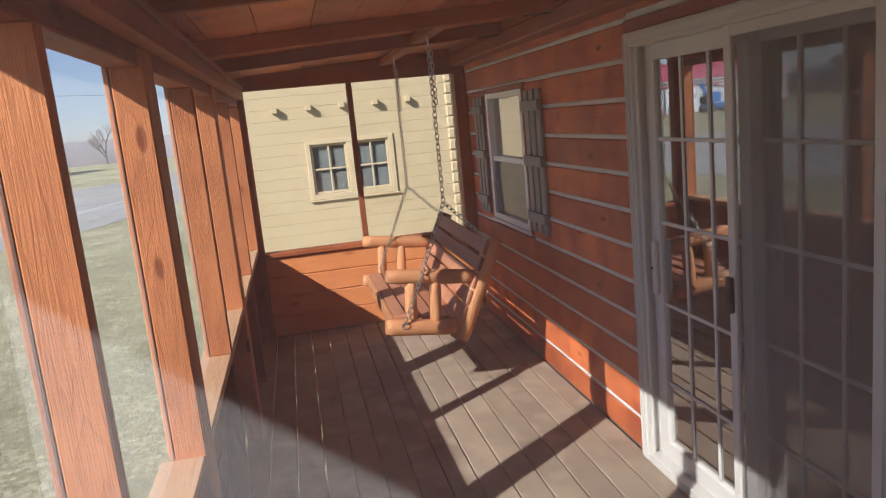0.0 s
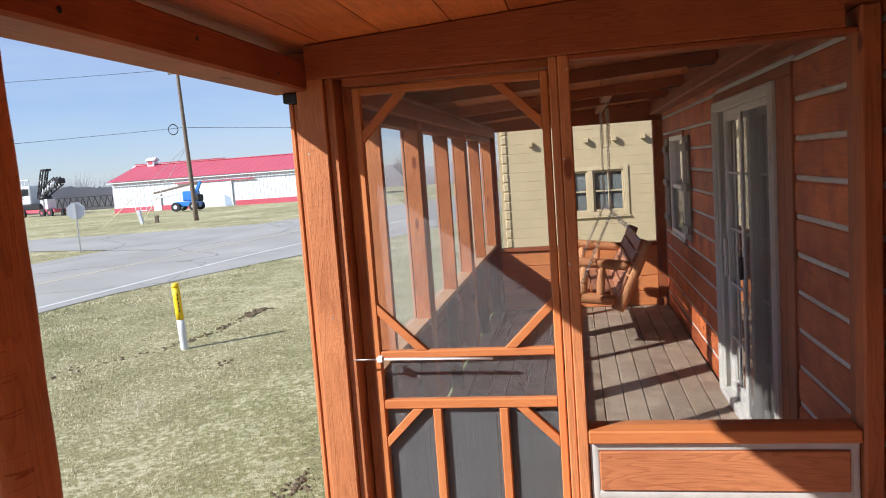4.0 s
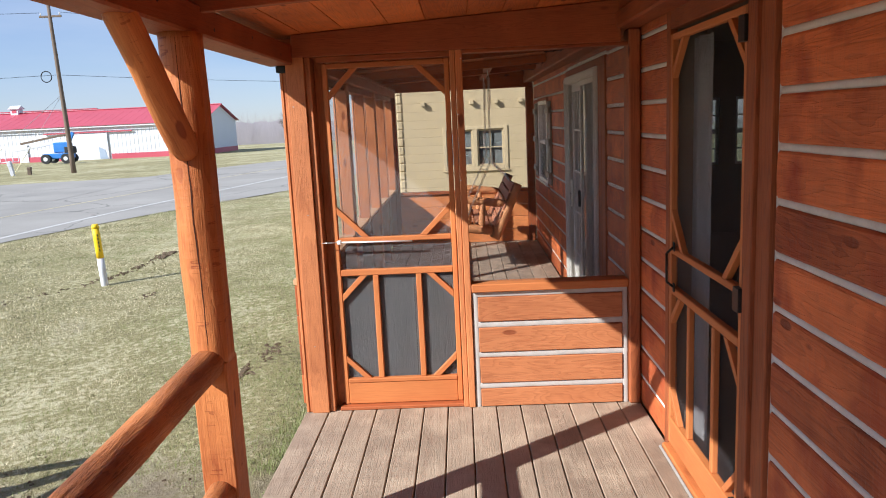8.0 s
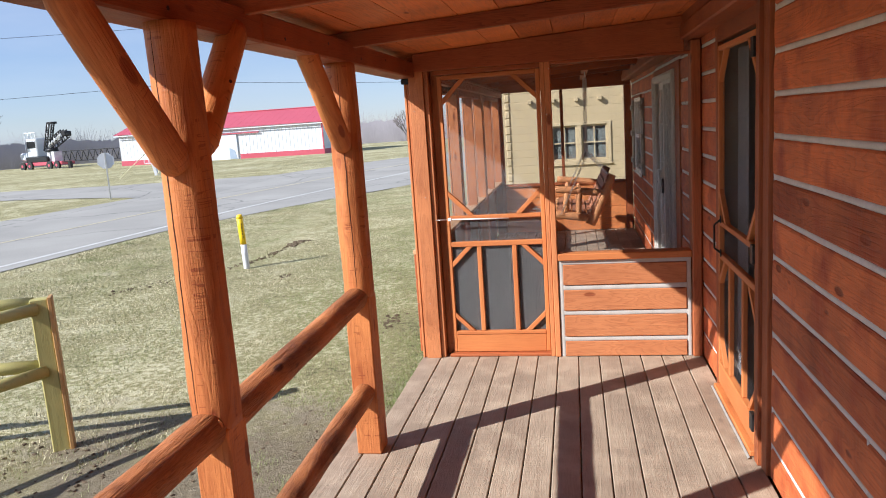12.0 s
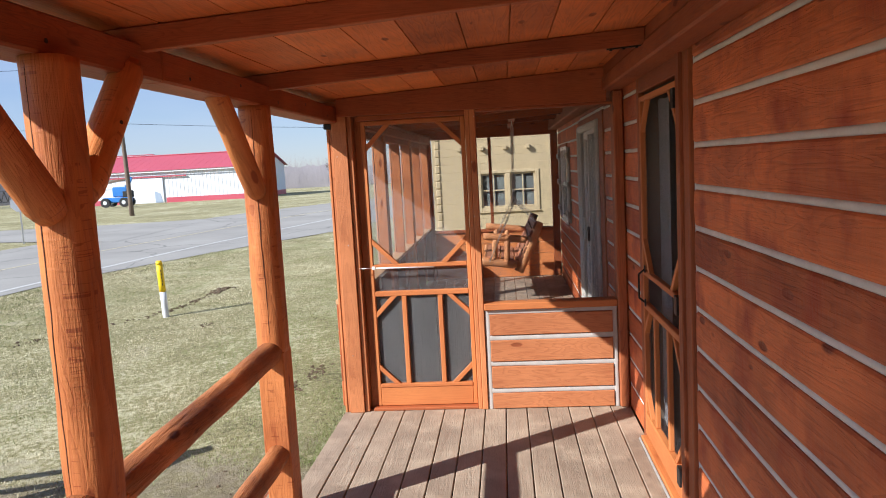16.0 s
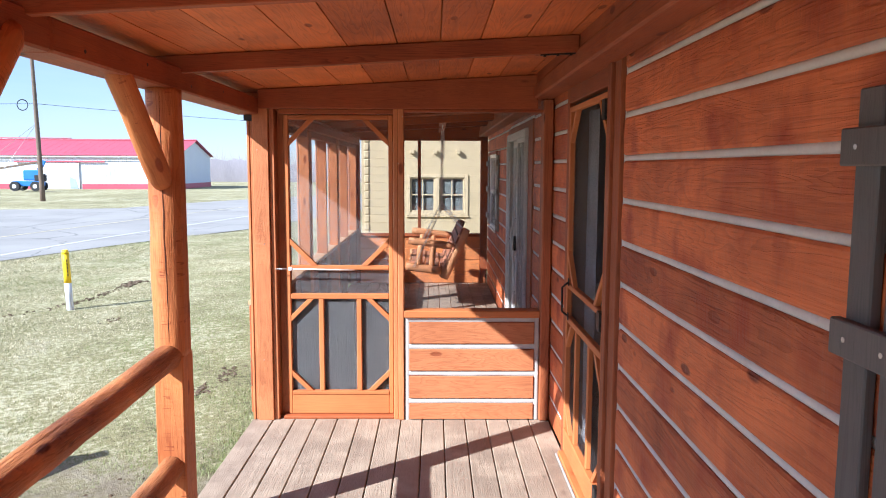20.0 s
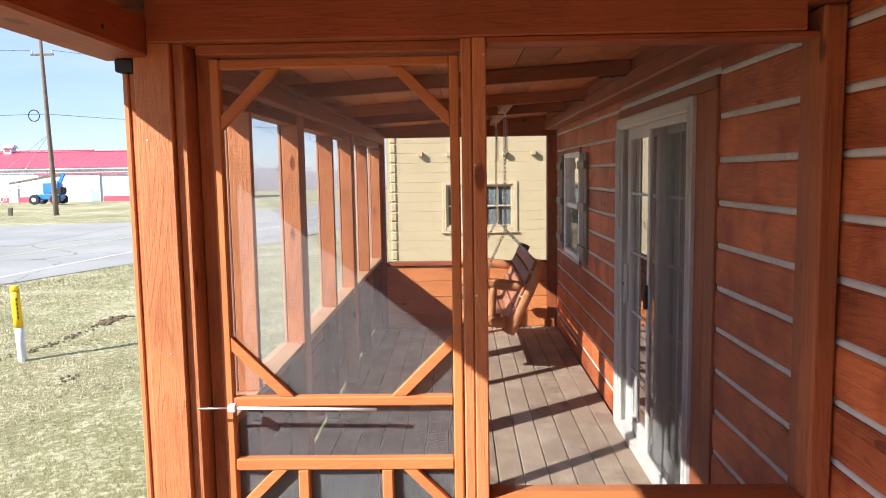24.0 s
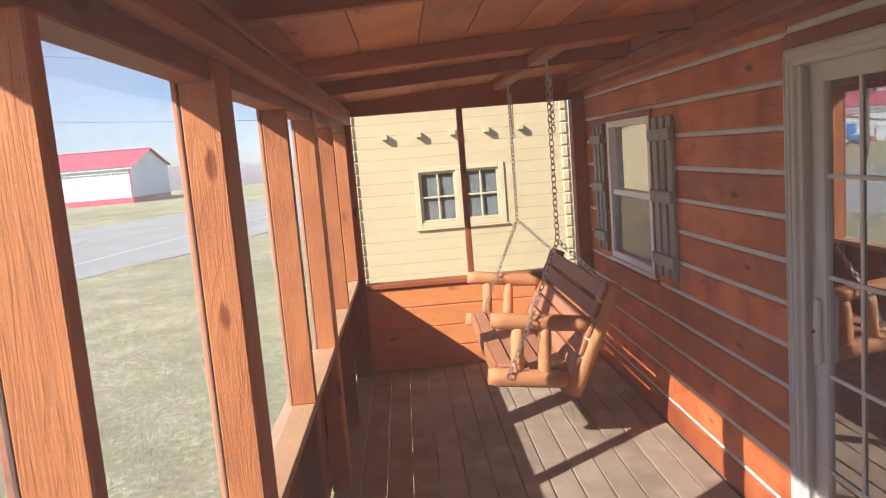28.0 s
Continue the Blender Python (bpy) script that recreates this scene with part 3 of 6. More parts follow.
struct(road_strip("centre_line", lambda y: 0.06, lambda y: -0.06, -120, 110, 0.021, ROADY), "faded yellow centre line on the road", "road line")

# ---------------------------------------------------------------- porch floor
floor = empty("floor")
struct(floor, "grey-brown deck boards on timber joists", "floor")
yj = Y0 + 0.1
while yj < Y1:
    part("joist", box(-1.07 if yj < 0.35 else -0.925, 1.2, yj, yj + 0.04, -0.177, -0.0365, 0), WX, floor)
    yj += 0.61
JOINTS = [0.091 + 0.1455 * k for k in range(-7, 8)]
BOARDS = []
for a, c in zip(JOINTS, JOINTS[1:]):
    cuts = [Y0, -3.2, YD + 0.02, Y1]
    for s, e in zip(cuts, cuts[1:]):
        BOARDS.append((a + 0.003, min(c - 0.003, 1.098), s + 0.001, e - 0.001))
BOARDS.append((JOINTS[0] - 0.1425, JOINTS[0] - 0.003, Y0, 0.42))
for x0, x1, s, e in BOARDS:
    part("deck_board", box(x0, x1, s, e, -0.036, random.uniform(-0.002, 0.0), 0.004), DECKG if x1 < -0.95 else DECK, floor)
struct(part("rim_joist", box(-1.115, -1.075, Y0, 0.42, -0.22, -0.04), WY), "stained rim board along the deck edge", "rim board")

# ---------------------------------------------------------------- roof
def make_ceiling():
    bm = bmesh.new()
    cuts = [-1.22, -1.02, -0.77, -0.535, -0.285, -0.08, 0.146, 0.342, 0.525, 0.735, 0.93, 1.12]
    for x, x1 in zip(cuts, cuts[1:]):
        for s, e in ((Y0, -3.70), (-3.70, 2.29), (2.29, Y1 + 0.1)):
            z0, z1 = rafter_z(x + 0.002) + RAFTER_H + 0.001, rafter_z(x1 - 0.002) + RAFTER_H + 0.001
            d = random.uniform(0, 0.002)
            p = prism([(x + 0.0025, z0 + d), (x1 - 0.0025, z1 + d), (x1 - 0.0025, z1 + 0.02), (x + 0.0025, z0 + 0.02)], s + 0.001, e - 0.001)
            add(bm, p)
    # roof covering
    add(bm, prism([(-1.24, rafter_z(-1.24) + 0.101), (1.3, rafter_z(1.3) + 0.101), (1.3, rafter_z(1.3) + 0.14), (-1.24, rafter_z(-1.24) + 0.14)], Y0 - 0.1, Y1 + 0.2))
    return part("ceiling", bm, CEIL)


struct(make_ceiling(), "orange-stained board porch ceiling", "ceiling")
struct(part("fascia", box(-1.25, -1.21, Y0 - 0.1, Y1 + 0.2, 2.192, 2.262), WY), "stained fascia board along the eave", "fascia")
RAFTERS = [-4.98, -3.71, -2.435, -1.19, 0.09, 2.27, 3.57, 4.95, 5.92]
for y in RAFTERS:
    ra_ob = part("rafter", prism([(-1.209, rafter_z(-1.21) + 0.050), (-1.0, rafter_z(-1.0)), (0.975, rafter_z(0.975)), (0.975, rafter_z(0.975) + RAFTER_H), (-1.21, rafter_z(-1.21) + RAFTER_H)], y, y + 0.04, b=0.003), WX)
    struct(ra_ob, "stained rafter under the porch ceiling", "rafter")
    hang = part("rafter_hanger", bar((0.80, y + 0.02, rafter_z(0.80) - 0.004), (0.960, y + 0.02, rafter_z(0.960) - 0.004), 0.020, 0.005, 0.001), DARKM, ra_ob, "dark iron strap hanger")
    for k in range(3):
        part("bolt", rod((0.82 + 0.06 * k, y + 0.02, rafter_z(0.82 + 0.06 * k) - 0.006), (0.82 + 0.06 * k, y + 0.02, rafter_z(0.82 + 0.06 * k) - 0.012), 0.007), DARKM, hang)
for ya, yb in ((Y0, -1.052), (-1.049, YD + 0.06)):
    bo = part("beam", box(BEAM_X0, BEAM_X1, ya, yb, BEAM_Z0, BEAM_Z1, 0.008), WY)
    struct(bo, "heavy stained porch beam on the log posts", "beam")
    for k in range(5):
        y = ya + (yb - ya) * (0.08 + 0.2 * k)
        part("screw_head", rod((BEAM_X1 - 0.002, y, BEAM_Z0 + 0.035 + 0.03 * (k % 2)), (BEAM_X1 + 0.002, y, BEAM_Z0 + 0.035 + 0.03 * (k % 2)), 0.007), DARKM, bo)
ledger = part("ledger_beam", box(0.965, XW, Y0, Y1 - 0.2, 2.168, 2.262, 0.010), WY)
struct(ledger, "stained ledger beam along the house wall", "beam")
struct(part("ledger_board", box(0.978, XW, Y0, Y1 - 0.2, 2.266, 2.345, 0.006), WY), "stained upper ledger board", "beam")

# ---------------------------------------------------------------- house wall
HD0, HD1 = -0.24, 0.99                  # house door with its casing
SL0, SL1 = 2.80, 4.375                   # sliding door with its frame
WN0, WN1 = 5.98, 6.90                   # window
wall_house = empty("wall_house", (1.2, 0, 0))
struct(wall_house, "red-stained log siding with white chinking", "wall")


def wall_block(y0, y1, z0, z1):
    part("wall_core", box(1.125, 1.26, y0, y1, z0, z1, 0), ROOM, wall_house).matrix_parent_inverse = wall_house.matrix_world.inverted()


bpy.context.view_layer.update()
for a, c, z0, z1 in ((Y0, HD0 + 0.2, -0.1, 2.6), (HD0 + 0.2, HD1 - 0.06, 2.09, 2.6), (HD1 - 0.06, SL0 + 0.03, -0.1, 2.6), (SL0 + 0.03, SL1 - 0.03, 2.04, 2.6),
                     (SL1 - 0.03, WN0 + 0.04, -0.1, 2.6), (WN0 + 0.04, WN1 - 0.04, -0.1, 0.93), (WN0 + 0.04, WN1 - 0.04, 1.89, 2.6), (WN1 - 0.04, Y1, -0.1, 2.6)):
    wall_block(a, c, z0, z1)


def course(y0, y1, z0, z1, seed=0):
    """One siding plank with a gently bowed face."""
    bm = bmesh.new()
    prof = [(1.126, z0), (1.108, z0), (1.102, z0 + 0.008), (XW, (z0 + z1) / 2), (1.102, z1 - 0.008), (1.108, z1), (1.126, z1)]
    n = max(int((y1 - y0) / 0.4), 1)
    loops = []
    for i in range(n + 1):
        y = y0 + (y1 - y0) * i / n
        loops.append([bm.verts.new((x + 0.0025 * noise.noise(Vector((y * 1.7, z * 9, seed))), y, z)) for x, z in prof])
    for u, v in zip(loops, loops[1:]):
        for k in range(len(prof) - 1):
            bm.faces.new((u[k], u[k + 1], v[k + 1], v[k]))
    bm.faces.new(loops[0][::-1])
    bm.faces.new(loops[-1])
    bmesh.ops.recalc_face_normals(bm, faces=bm.faces)
    return bm


def bead(p, q, w, seed, face="x", depth=0.010):
    """A line of chinking: a soft, slightly uneven half-round strip."""
    p, q = Vector(p), Vector(q)
    d = q - p
    out = Vector((-1, 0, 0)) if face == "x" else Vector((0, -1, 0))
    side = d.normalized().cross(out)
    n = max(int(d.length / 0.09), 2)
    bm = bmesh.new()
    loops = []
    for i in range(n + 1):
        o = p + d * (i / n)
        ww = w * (1 + 0.16 * noise.noise(o * 5 + Vector((seed, 0, 0))))
        sh = 0.003 * noise.noise(o * 2.5 + Vector((0, seed, 3)))
        loops.append([bm.verts.new(o + side * (s * ww / 2 + sh) + out * (dd * depth)) for s, dd in ((-1, 0), (-0.8, 0.6), (-0.35, 1), (0.35, 1), (0.8, 0.6), (1, 0))])
    for u, v in zip(loops, loops[1:]):
        for k in range(5):
            f = bm.faces.new((u[k], u[k + 1], v[k + 1], v[k]))
            f.smooth = True
    bm.normal_update()
    if loops and bm.faces:
        bm.faces.ensure_lookup_table()
        if bm.faces[len(bm.faces) // 2].normal.dot(out) < 0:
            bmesh.ops.reverse_faces(bm, faces=bm.faces)
    return bm


SPANS = [(Y0, -2.75, 0), (-2.745, HD0 - 0.022, 1), (HD1 + 0.0, YD + 0.02, 2), (YD + 0.10, SL0 - 0.265, 3), (SL1 + 0.035, YE, 4)]
for a, c, sid in SPANS:
    for k in range(-1, 12):
        z0 = LOG0 + PITCH * k + 0.0125 if k >= 0 else 0.005
        z1 = LOG0 + PITCH * (k + 1) - 0.0125
        zc = LOG0 + PITCH * k
        pieces = [(a, c)]
        if sid == 4 and z1 > 0.90 and z0 < 1.93:
            pieces = [(a, WN0 - 0.03), (WN1 + 0.03, c)]
        for j, (s, e) in enumerate(pieces):
            hi = min(z1, 2.27)
            if k >= 0 and hi - z0 > 0.02 or k < 0:
                part("siding_plank", course(s, e, z0, hi, sid + k * 0.37), LOGY, wall_house).matrix_parent_inverse = Matrix.Translation((-1.2, 0, 0))
            if k >= 0:
                part("chinking", bead((1.117, s, zc), (1.117, e, zc), 0.030, sid * 3 + k), CHINK, wall_house).matrix_parent_inverse = Matrix.Translation((-1.2, 0, 0))
for a, c in ((SL0 - 0.265, SL1 + 0.034),):
    part("siding_plank", course(a, c, 2.142, 2.27, 5.5), LOGY, wall_house).matrix_parent_inverse = Matrix.Translation((-1.2, 0, 0))
    part("chinking", bead((1.117, a, 2.127), (1.117, c, 2.127), 0.036, 31), CHINK, wall_house).matrix_parent_inverse = Matrix.Translation((-1.2, 0, 0))
for y, k in ((-1.365, 2),):
    part("chinking", bead((1.113, y, LOG0 + PITCH * k), (1.113, y, LOG0 + PITCH * (k + 1)), 0.014, y), CHINK, wall_house).matrix_parent_inverse = Matrix.Translation((-1.2, 0, 0))
part("chinking", bead((1.117, HD0 - 0.012, 0.0), (1.117, HD0 - 0.012, 2.2), 0.022, 9), CHINK, wall_house).matrix_parent_inverse = Matrix.Translation((-1.2, 0, 0))

# ---------------------------------------------------------------- screened front
front = empty("wall_front", (0, YD, 0))
struct(front, "screened porch front with stained frame and low log panel", "wall")
INV = Matrix.Translation((0, -YD, 0))


def fpart(name, bm, mat, label=""):
    ob = part(name, bm, mat, front, label)
    ob.matrix_parent_inverse = INV
    return ob


for x0, x1, yy in ((-0.918, -0.902, 0.014), (-0.9015, -0.8805, 0.020), (-0.879, -0.776, 0.0), (-0.774, -0.742, 0.018), (-0.7395, -0.6905, 0.108)):
    fpart("post_board", box(x0, x1, YD + yy, YD + 0.14, 0.0, 2.10 if x0 > -0.9 else 2.02, 0.003), SAWN)
fpart("header", prism([(-0.835, 2.0985), (0.99, 2.0985), (0.99, rafter_z(0.99) + 0.077), (-0.835, rafter_z(-0.835) + 0.077)], YD - 0.012, YD + 0.13, b=0.004), WX)
fpart("header_cap", box(-0.985, -0.838, YD + 0.065, YD + 0.13, 2.10, 2.21), WX)
fpart("post_cap", box(-0.934, -0.8805, YD + 0.003, YD + 0.06, 2.0215, 2.0585, 0.004), KICK, "dark block over the corner board")
fpart("door_stop", box(-0.711, 0.045, YD + 0.03, YD + 0.10, 2.068, 2.098, 0.003), WX)
for x0, x1, yy in ((0.042, 0.072, 0.012), (0.0735, 0.112, 0.0)):
    fpart("post_board", box(x0, x1, YD + yy, YD + 0.13, 0.0, 2.10, 0.004), SAWN)
for x, y, z in ((0.079, YD, 1.745), (0.079, YD, 1.373), (0.105, YD, 2.05), (-0.835, YD, 0.42), (-0.815, YD, 1.21), (-0.85, YD, 1.83)):
    fpart("nail_head", rod((x, y - 0.001, z), (x, y + 0.006, z), 0.0035), STEEL)
fpart("post_board", box(1.031, 1.096, YD - 0.02, YD + 0.12, 0.0, 2.166, 0.008), WZ)
fpart("window_head", box(0.114, 1.029, YD - 0.004, YD + 0.10, 2.08, 2.098, 0.003), WX)
fpart("window_sill", box(0.114, 1.029, YD - 0.012, YD + 0.11, 0.712, 0.760, 0.005), TRIMX)
fpart("panel_core", box(0.114, 1.029, YD + 0.03, YD + 0.11, 0.0, 0.711, 0), WX)
fpart("panel_bed", box(0.116, 1.027, YD + 0.016, YD + 0.0295, 0.001, 0.710, 0), WX)
PZ = [0.0, 0.133, 0.325, 0.513, 0.697]
for z0, z1 in zip(PZ, PZ[1:]):
    fpart("panel_plank", box(0.148, 0.994, YD + 0.002, YD + 0.0155, z0 + (0.0185 if z0 else 0.004), z1 - 0.0185, 0.004), LOGX)
    fpart("chinking", bead((0.12, YD + 0.015, z1), (1.024, YD + 0.015, z1), 0.034, z1 * 9, "y", 0.003), PANEL_CHINK)
for x in (0.131, 1.011):
    fpart("chinking", bead((x, YD + 0.014, 0.0), (x, YD + 0.014, 0.705), 0.030, x * 9, "y", 0.003), PANEL_CHINK)
fpart("window_screen", box(0.112, 1.031, YD + 0.06, YD + 0.0602, 0.755, 2.10, 0), SCREEN_Y, "taut insect screen")
fpart("threshold", box(-0.712, 0.042, YD + 0.02, YD + 0.12, 0.0, 0.022), WX)


# ---------------------------------------------------------------- screen doors
def screen_door(name, w, h, kick, screen, label, foot=0.0):
    """A rustic screen door in its own frame: x along the leaf, y through it, z up; the outside faces -y."""
    d = empty(name)
    t0, t1 = 0.0, 0.034
    sw = 0.029
    part("stile", box(0, sw, t0, t1, foot, h), TRIM, d)
    part("stile", box(w - sw, w, t0, t1, foot, h), TRIM, d)
    part("top_rail", box(sw + 0.0005, w - sw - 0.0005, t0, t1, h - sw, h), TRIMX, d)
    part("bottom_rail", box(sw + 0.0005, w - sw - 0.0005, t0, t1, foot, 0.118), TRIMX, d)
    part("bottom_bead", box(sw + 0.0005, w - sw - 0.0005, t0 - 0.006, t1, 0.1185, 0.145), TRIMX, d)
    part("mid_rail", box(sw + 0.0005, w - sw - 0.0005, t0, t1, 0.785, 0.822), TRIMX, d)
    part("mid_rail", box(sw + 0.0005, w - sw - 0.0005, t0, t1, 0.985, 1.015), TRIMX, d)
    for x in (w * 0.30, w * 0.655):
        part("slat", box(x, x + 0.034, t0 + 0.002, t1 - 0.004, 0.1455, 0.7845), TRIM, d)
    c = 0.030
    for x, z, sx, sz, r in ((sw + 0.0005, h - sw - 0.0005, 1, -1, 0.175), (w - sw - 0.0005, h - sw - 0.0005, -1, -1, 0.175), (sw + 0.0005, 1.0155, 1, 1, 0.185), (w - sw - 0.0005, 1.0155, -1, 1, 0.185),
                            (sw + 0.0005, 0.7845, 1, -1, 0.155), (w - sw - 0.0005, 0.7845, -1, -1, 0.155), (sw + 0.0005, 0.1455, 1, 1, 0.145), (w - sw - 0.0005, 0.1455, -1, 1, 0.145)):
        e = c * 1.42
        part("corner_brace", prism([(x, z + sz * r), (x, z + sz * (r - e)), (x + sx * (r - e), z), (x + sx * r, z)], t0 + 0.001, t1 - 0.005, b=0.002), TRIMX, d)
    part("screen", box(0.03, w - 0.03, 0.026, 0.0262, 0.10, h - 0.03, 0), screen, d, "fine insect screen")
    if kick:
        xs = [sw + 0.0005, 0.25, 0.46, w - sw - 0.0005]
        for a, b in zip(xs, xs[1:]):
            part("kick_board", box(a + 0.001, b - 0.001, 0.0275, 0.0335, 0.119, 0.80, 0.002), KICK, d, "dark grey kick board")
    return tagged(d, label, "screen door")


front_door = screen_door("screen_door", 0.725, 2.02, True, SCREEN_DOOR, "stained wooden screen door with diagonal corner braces, closed", -0.017)
front_door.location = (-0.688, YD + 0.066, 0.042)
closer = empty("door_closer", (-0.74, YD, 1.04))
tagged(closer, "thin white pneumatic closer across the screen door", "door closer")
part("tube", rod((0.10, 0.02, 0.0), (0.52, 0.02, -0.008), 0.0048), CLOSER, closer)
part("piston_rod", rod((-0.01, 0.016, 0.0), (0.10, 0.02, 0.0), 0.003), STEEL, closer)
part("bracket", box(0.080, 0.102, 0.010, 0.036, -0.011, 0.011, 0.002), CLOSER, closer)

# house door: frame boards, leaf, hinges, pull
door_1 = empty("door_1", (XW, 0, 0))
struct(door_1, "house doorway with stained casing and screen door", "door")


def hpart(name, bm, mat, label="", parent=None):
    ob = part(name, bm, mat, parent or door_1, label)
    ob.matrix_parent_inverse = Matrix.Translation((-XW, 0, 0))
    return ob


for y0, y1, px in ((HD0, HD0 + 0.105, 0.012), (HD0 + 0.1065, HD0 + 0.175, 0.028), (HD0 + 0.1765, HD0 + 0.205, 0.020), (0.932, HD1, 0.012)):
    hpart("casing", box(XW - px, 1.126, y0, y1, 0.0, 2.185, 0.004), WZ)
hpart("head_casing", box(XW - 0.012, 1.126, HD0 + 0.2065, 0.9305, 2.085, 2.185, 0.004), WY)
part("chinking", bead((1.056, HD0 + 0.18, 0.002), (1.056, 0.94, 0.002), 0.013, 41), CAULK, wall_house).matrix_parent_inverse = Matrix.Translation((-1.2, 0, 0))
hpart("sill", box(1.06, 1.2, HD0 + 0.2065, 0.9305, 0.0, 0.03, 0.004), TRIMY)
house_leaf = screen_door("screen_door", 0.94, 2.02, False, SCREEN_D, "stained wooden screen door over a dark doorway, closed")
house_leaf.matrix_world = Matrix.Translation((XW - 0.012, 0.92, 0.042)) @ pose(0, 0, 0, 0, 0, -90)
for z in (0.18, 1.02, 1.98):
    hpart("hinge", box(XW - 0.034, XW - 0.012, -0.045, 0.012, z - 0.045, z + 0.045, 0.002), DARKM, "black spring hinge")
pull = empty("door_pull", (1.05, 0.83, 0.97))
tagged(pull, "black iron pull handle on the screen door", "door handle")
part("grip", rod((0.0, 0, -0.07), (0.0, 0, 0.07), 0.006), DARKM, pull)
for z in (-1, 1):
    part("bow", rod((0.0, 0, 0.07 * z), (0.036, 0, 0.10 * z), 0.006), DARKM, pull)
    part("plate", box(0.031, 0.038, -0.011, 0.011, 0.10 * z - 0.022, 0.10 * z + 0.022, 0.002), DARKM, pull)
bm = bmesh.new()
ys = np.linspace(0.68, 0.94, 40)
lo = [bm.verts.new((1.205 + 0.012 * math.sin(y * 52) + 0.01 * math.sin(y * 21), y, 0.0)) for y in ys]
hi = [bm.verts.new((1.205 + 0.010 * math.sin(y * 52) + 0.01 * math.sin(y * 21), y, 2.04)) for y in ys]
for k in range(len(ys) - 1):
    bm.faces.new((lo[k], lo[k + 1], hi[k + 1], hi[k])).smooth = True
tagged(part("curtain", bm, CURTAIN), "grey folded curtain behind the house door", "curtain")

# ---------------------------------------------------------------- sliding glass door
door_2 = empty("door_2", (XW, 0, 0))
struct(door_2, "taupe vinyl sliding glass door with grid", "sliding door")


def spart(name, bm, mat, label="", parent=None):
    ob = part(name, bm, mat, parent or door_2, label)
    ob.matrix_parent_inverse = Matrix.Translation((-XW, 0, 0))
    return ob


for y0, y1 in ((SL0 - 0.262, SL0 - 0.132), (SL0 - 0.129, SL0 - 0.002), (SL1 + 0.002, SL1 + 0.032)):
    spart("casing", box(XW - 0.010, 1.126, y0, y1, 0, 2.051, 0.004), WZ)
spart("head_casing", box(XW - 0.010, 1.126, SL0 - 0.262, SL1 + 0.03, 2.052, 2.108, 0.004), WY)
for y0, y1, z0, z1 in ((SL0, SL0 + 0.06, 0, 2.05), (SL1 - 0.06, SL1, 0, 2.05), (SL0 + 0.061, SL1 - 0.061, 1.985, 2.05), (SL0 + 0.061, SL1 - 0.061, 0.0, 0.05)):
    spart("frame", box(XW - 0.03, 1.26, y0, y1, z0, z1, 0.005), VINYL)
for y0, y1, z0, z1 in ((SL0 + 0.010, SL0 + 0.016, 0.02, 2.03), (SL0 + 0.040, SL0 + 0.046, 0.02, 2.0), (SL1 - 0.016, SL1 - 0.010, 0.02, 2.03), (SL1 - 0.046, SL1 - 0.040, 0.02, 2.0)):
    spart("frame_rib", box(XW - 0.037, XW - 0.0295, y0, y1, z0, z1, 0.001), VINYL)
for z in (2.0, 2.032):
    spart("frame_rib", box(XW - 0.037, XW - 0.0295, SL0 + 0.047, SL1 - 0.047, z, z + 0.006, 0.001), VINYL)
for k in range(3):
    spart("track", box(XW - 0.012 + 0.05 * k, XW + 0.002 + 0.05 * k, SL1 - 0.085 - 0.02 * k, SL1 - 0.062, 0.05, 1.985, 0.003), VINYL)


def sash(y0, y1, x0, x1, grid, name):
    s = spart(name, box(x0, x1, y0, y0 + 0.065, 0.05, 1.985, 0.004), VINYL)
    for b in (box(x0, x1, y1 - 0.065, y1, 0.05, 1.985, 0.004), box(x0, x1, y0 + 0.0655, y1 - 0.0655, 1.915, 1.985, 0.004), box(x0, x1, y0 + 0.0655, y1 - 0.0655, 0.05, 0.14, 0.004)):
        part("rail", b, VINYL, s)
    xm = (x0 + x1) / 2
    part("pane", box(xm - 0.003, xm + 0.003, y0 + 0.05, y1 - 0.05, 0.12, 1.93, 0), GLASS, s, "clear glass pane").visible_shadow = False
    if grid:
        n = 3
        for k in range(1, n):
            y = y0 + 0.065 + (y1 - y0 - 0.13) * k / n
            part("muntin", box(xm - 0.011, xm - 0.004, y - 0.008, y + 0.008, 0.14, 1.915, 0.002), VINYL, s)
        for z in (0.44, 0.82, 1.20, 1.575):
            part("muntin", box(xm - 0.0105, xm - 0.0045, y0 + 0.0655, y1 - 0.0655, z - 0.008, z + 0.008, 0.002), VINYL, s)
    return s


sash(3.52, 4.27, 1.125, 1.165, True, "sash")
sash(2.862, 3.60, 1.17, 1.21, True, "sash")
ss = spart("screen_sash", box(1.085, 1.105, 3.562, 3.607, 0.05, 1.985, 0.003), VINYL, "sliding screen panel")
for b in (box(1.085, 1.105, 2.862, 2.905, 0.05, 1.985, 0.003), box(1.085, 1.105, 2.906, 3.561, 1.945, 1.985, 0.003), box(1.085, 1.105, 2.906, 3.561, 0.05, 0.10, 0.003)):
    part("rail", b, VINYL, ss)
part("screen", box(1.094, 1.0942, 2.9, 3.567, 0.09, 1.95, 0), SCREEN_S, ss, "dark insect screen")
spart("screen_latch", box(1.062, 1.085, 3.568, 3.60, 0.94, 1.08, 0.006), DARKM, "black latch plate")
hd = spart("pull_handle", box(1.095, 1.126, 4.218, 4.248, 0.86, 1.12, 0.010), VINYL, "taupe moulded pull")
part("lock_button", rod((1.088, 4.233, 0.99), (1.10, 4.233, 0.99), 0.007), DARKM, hd)

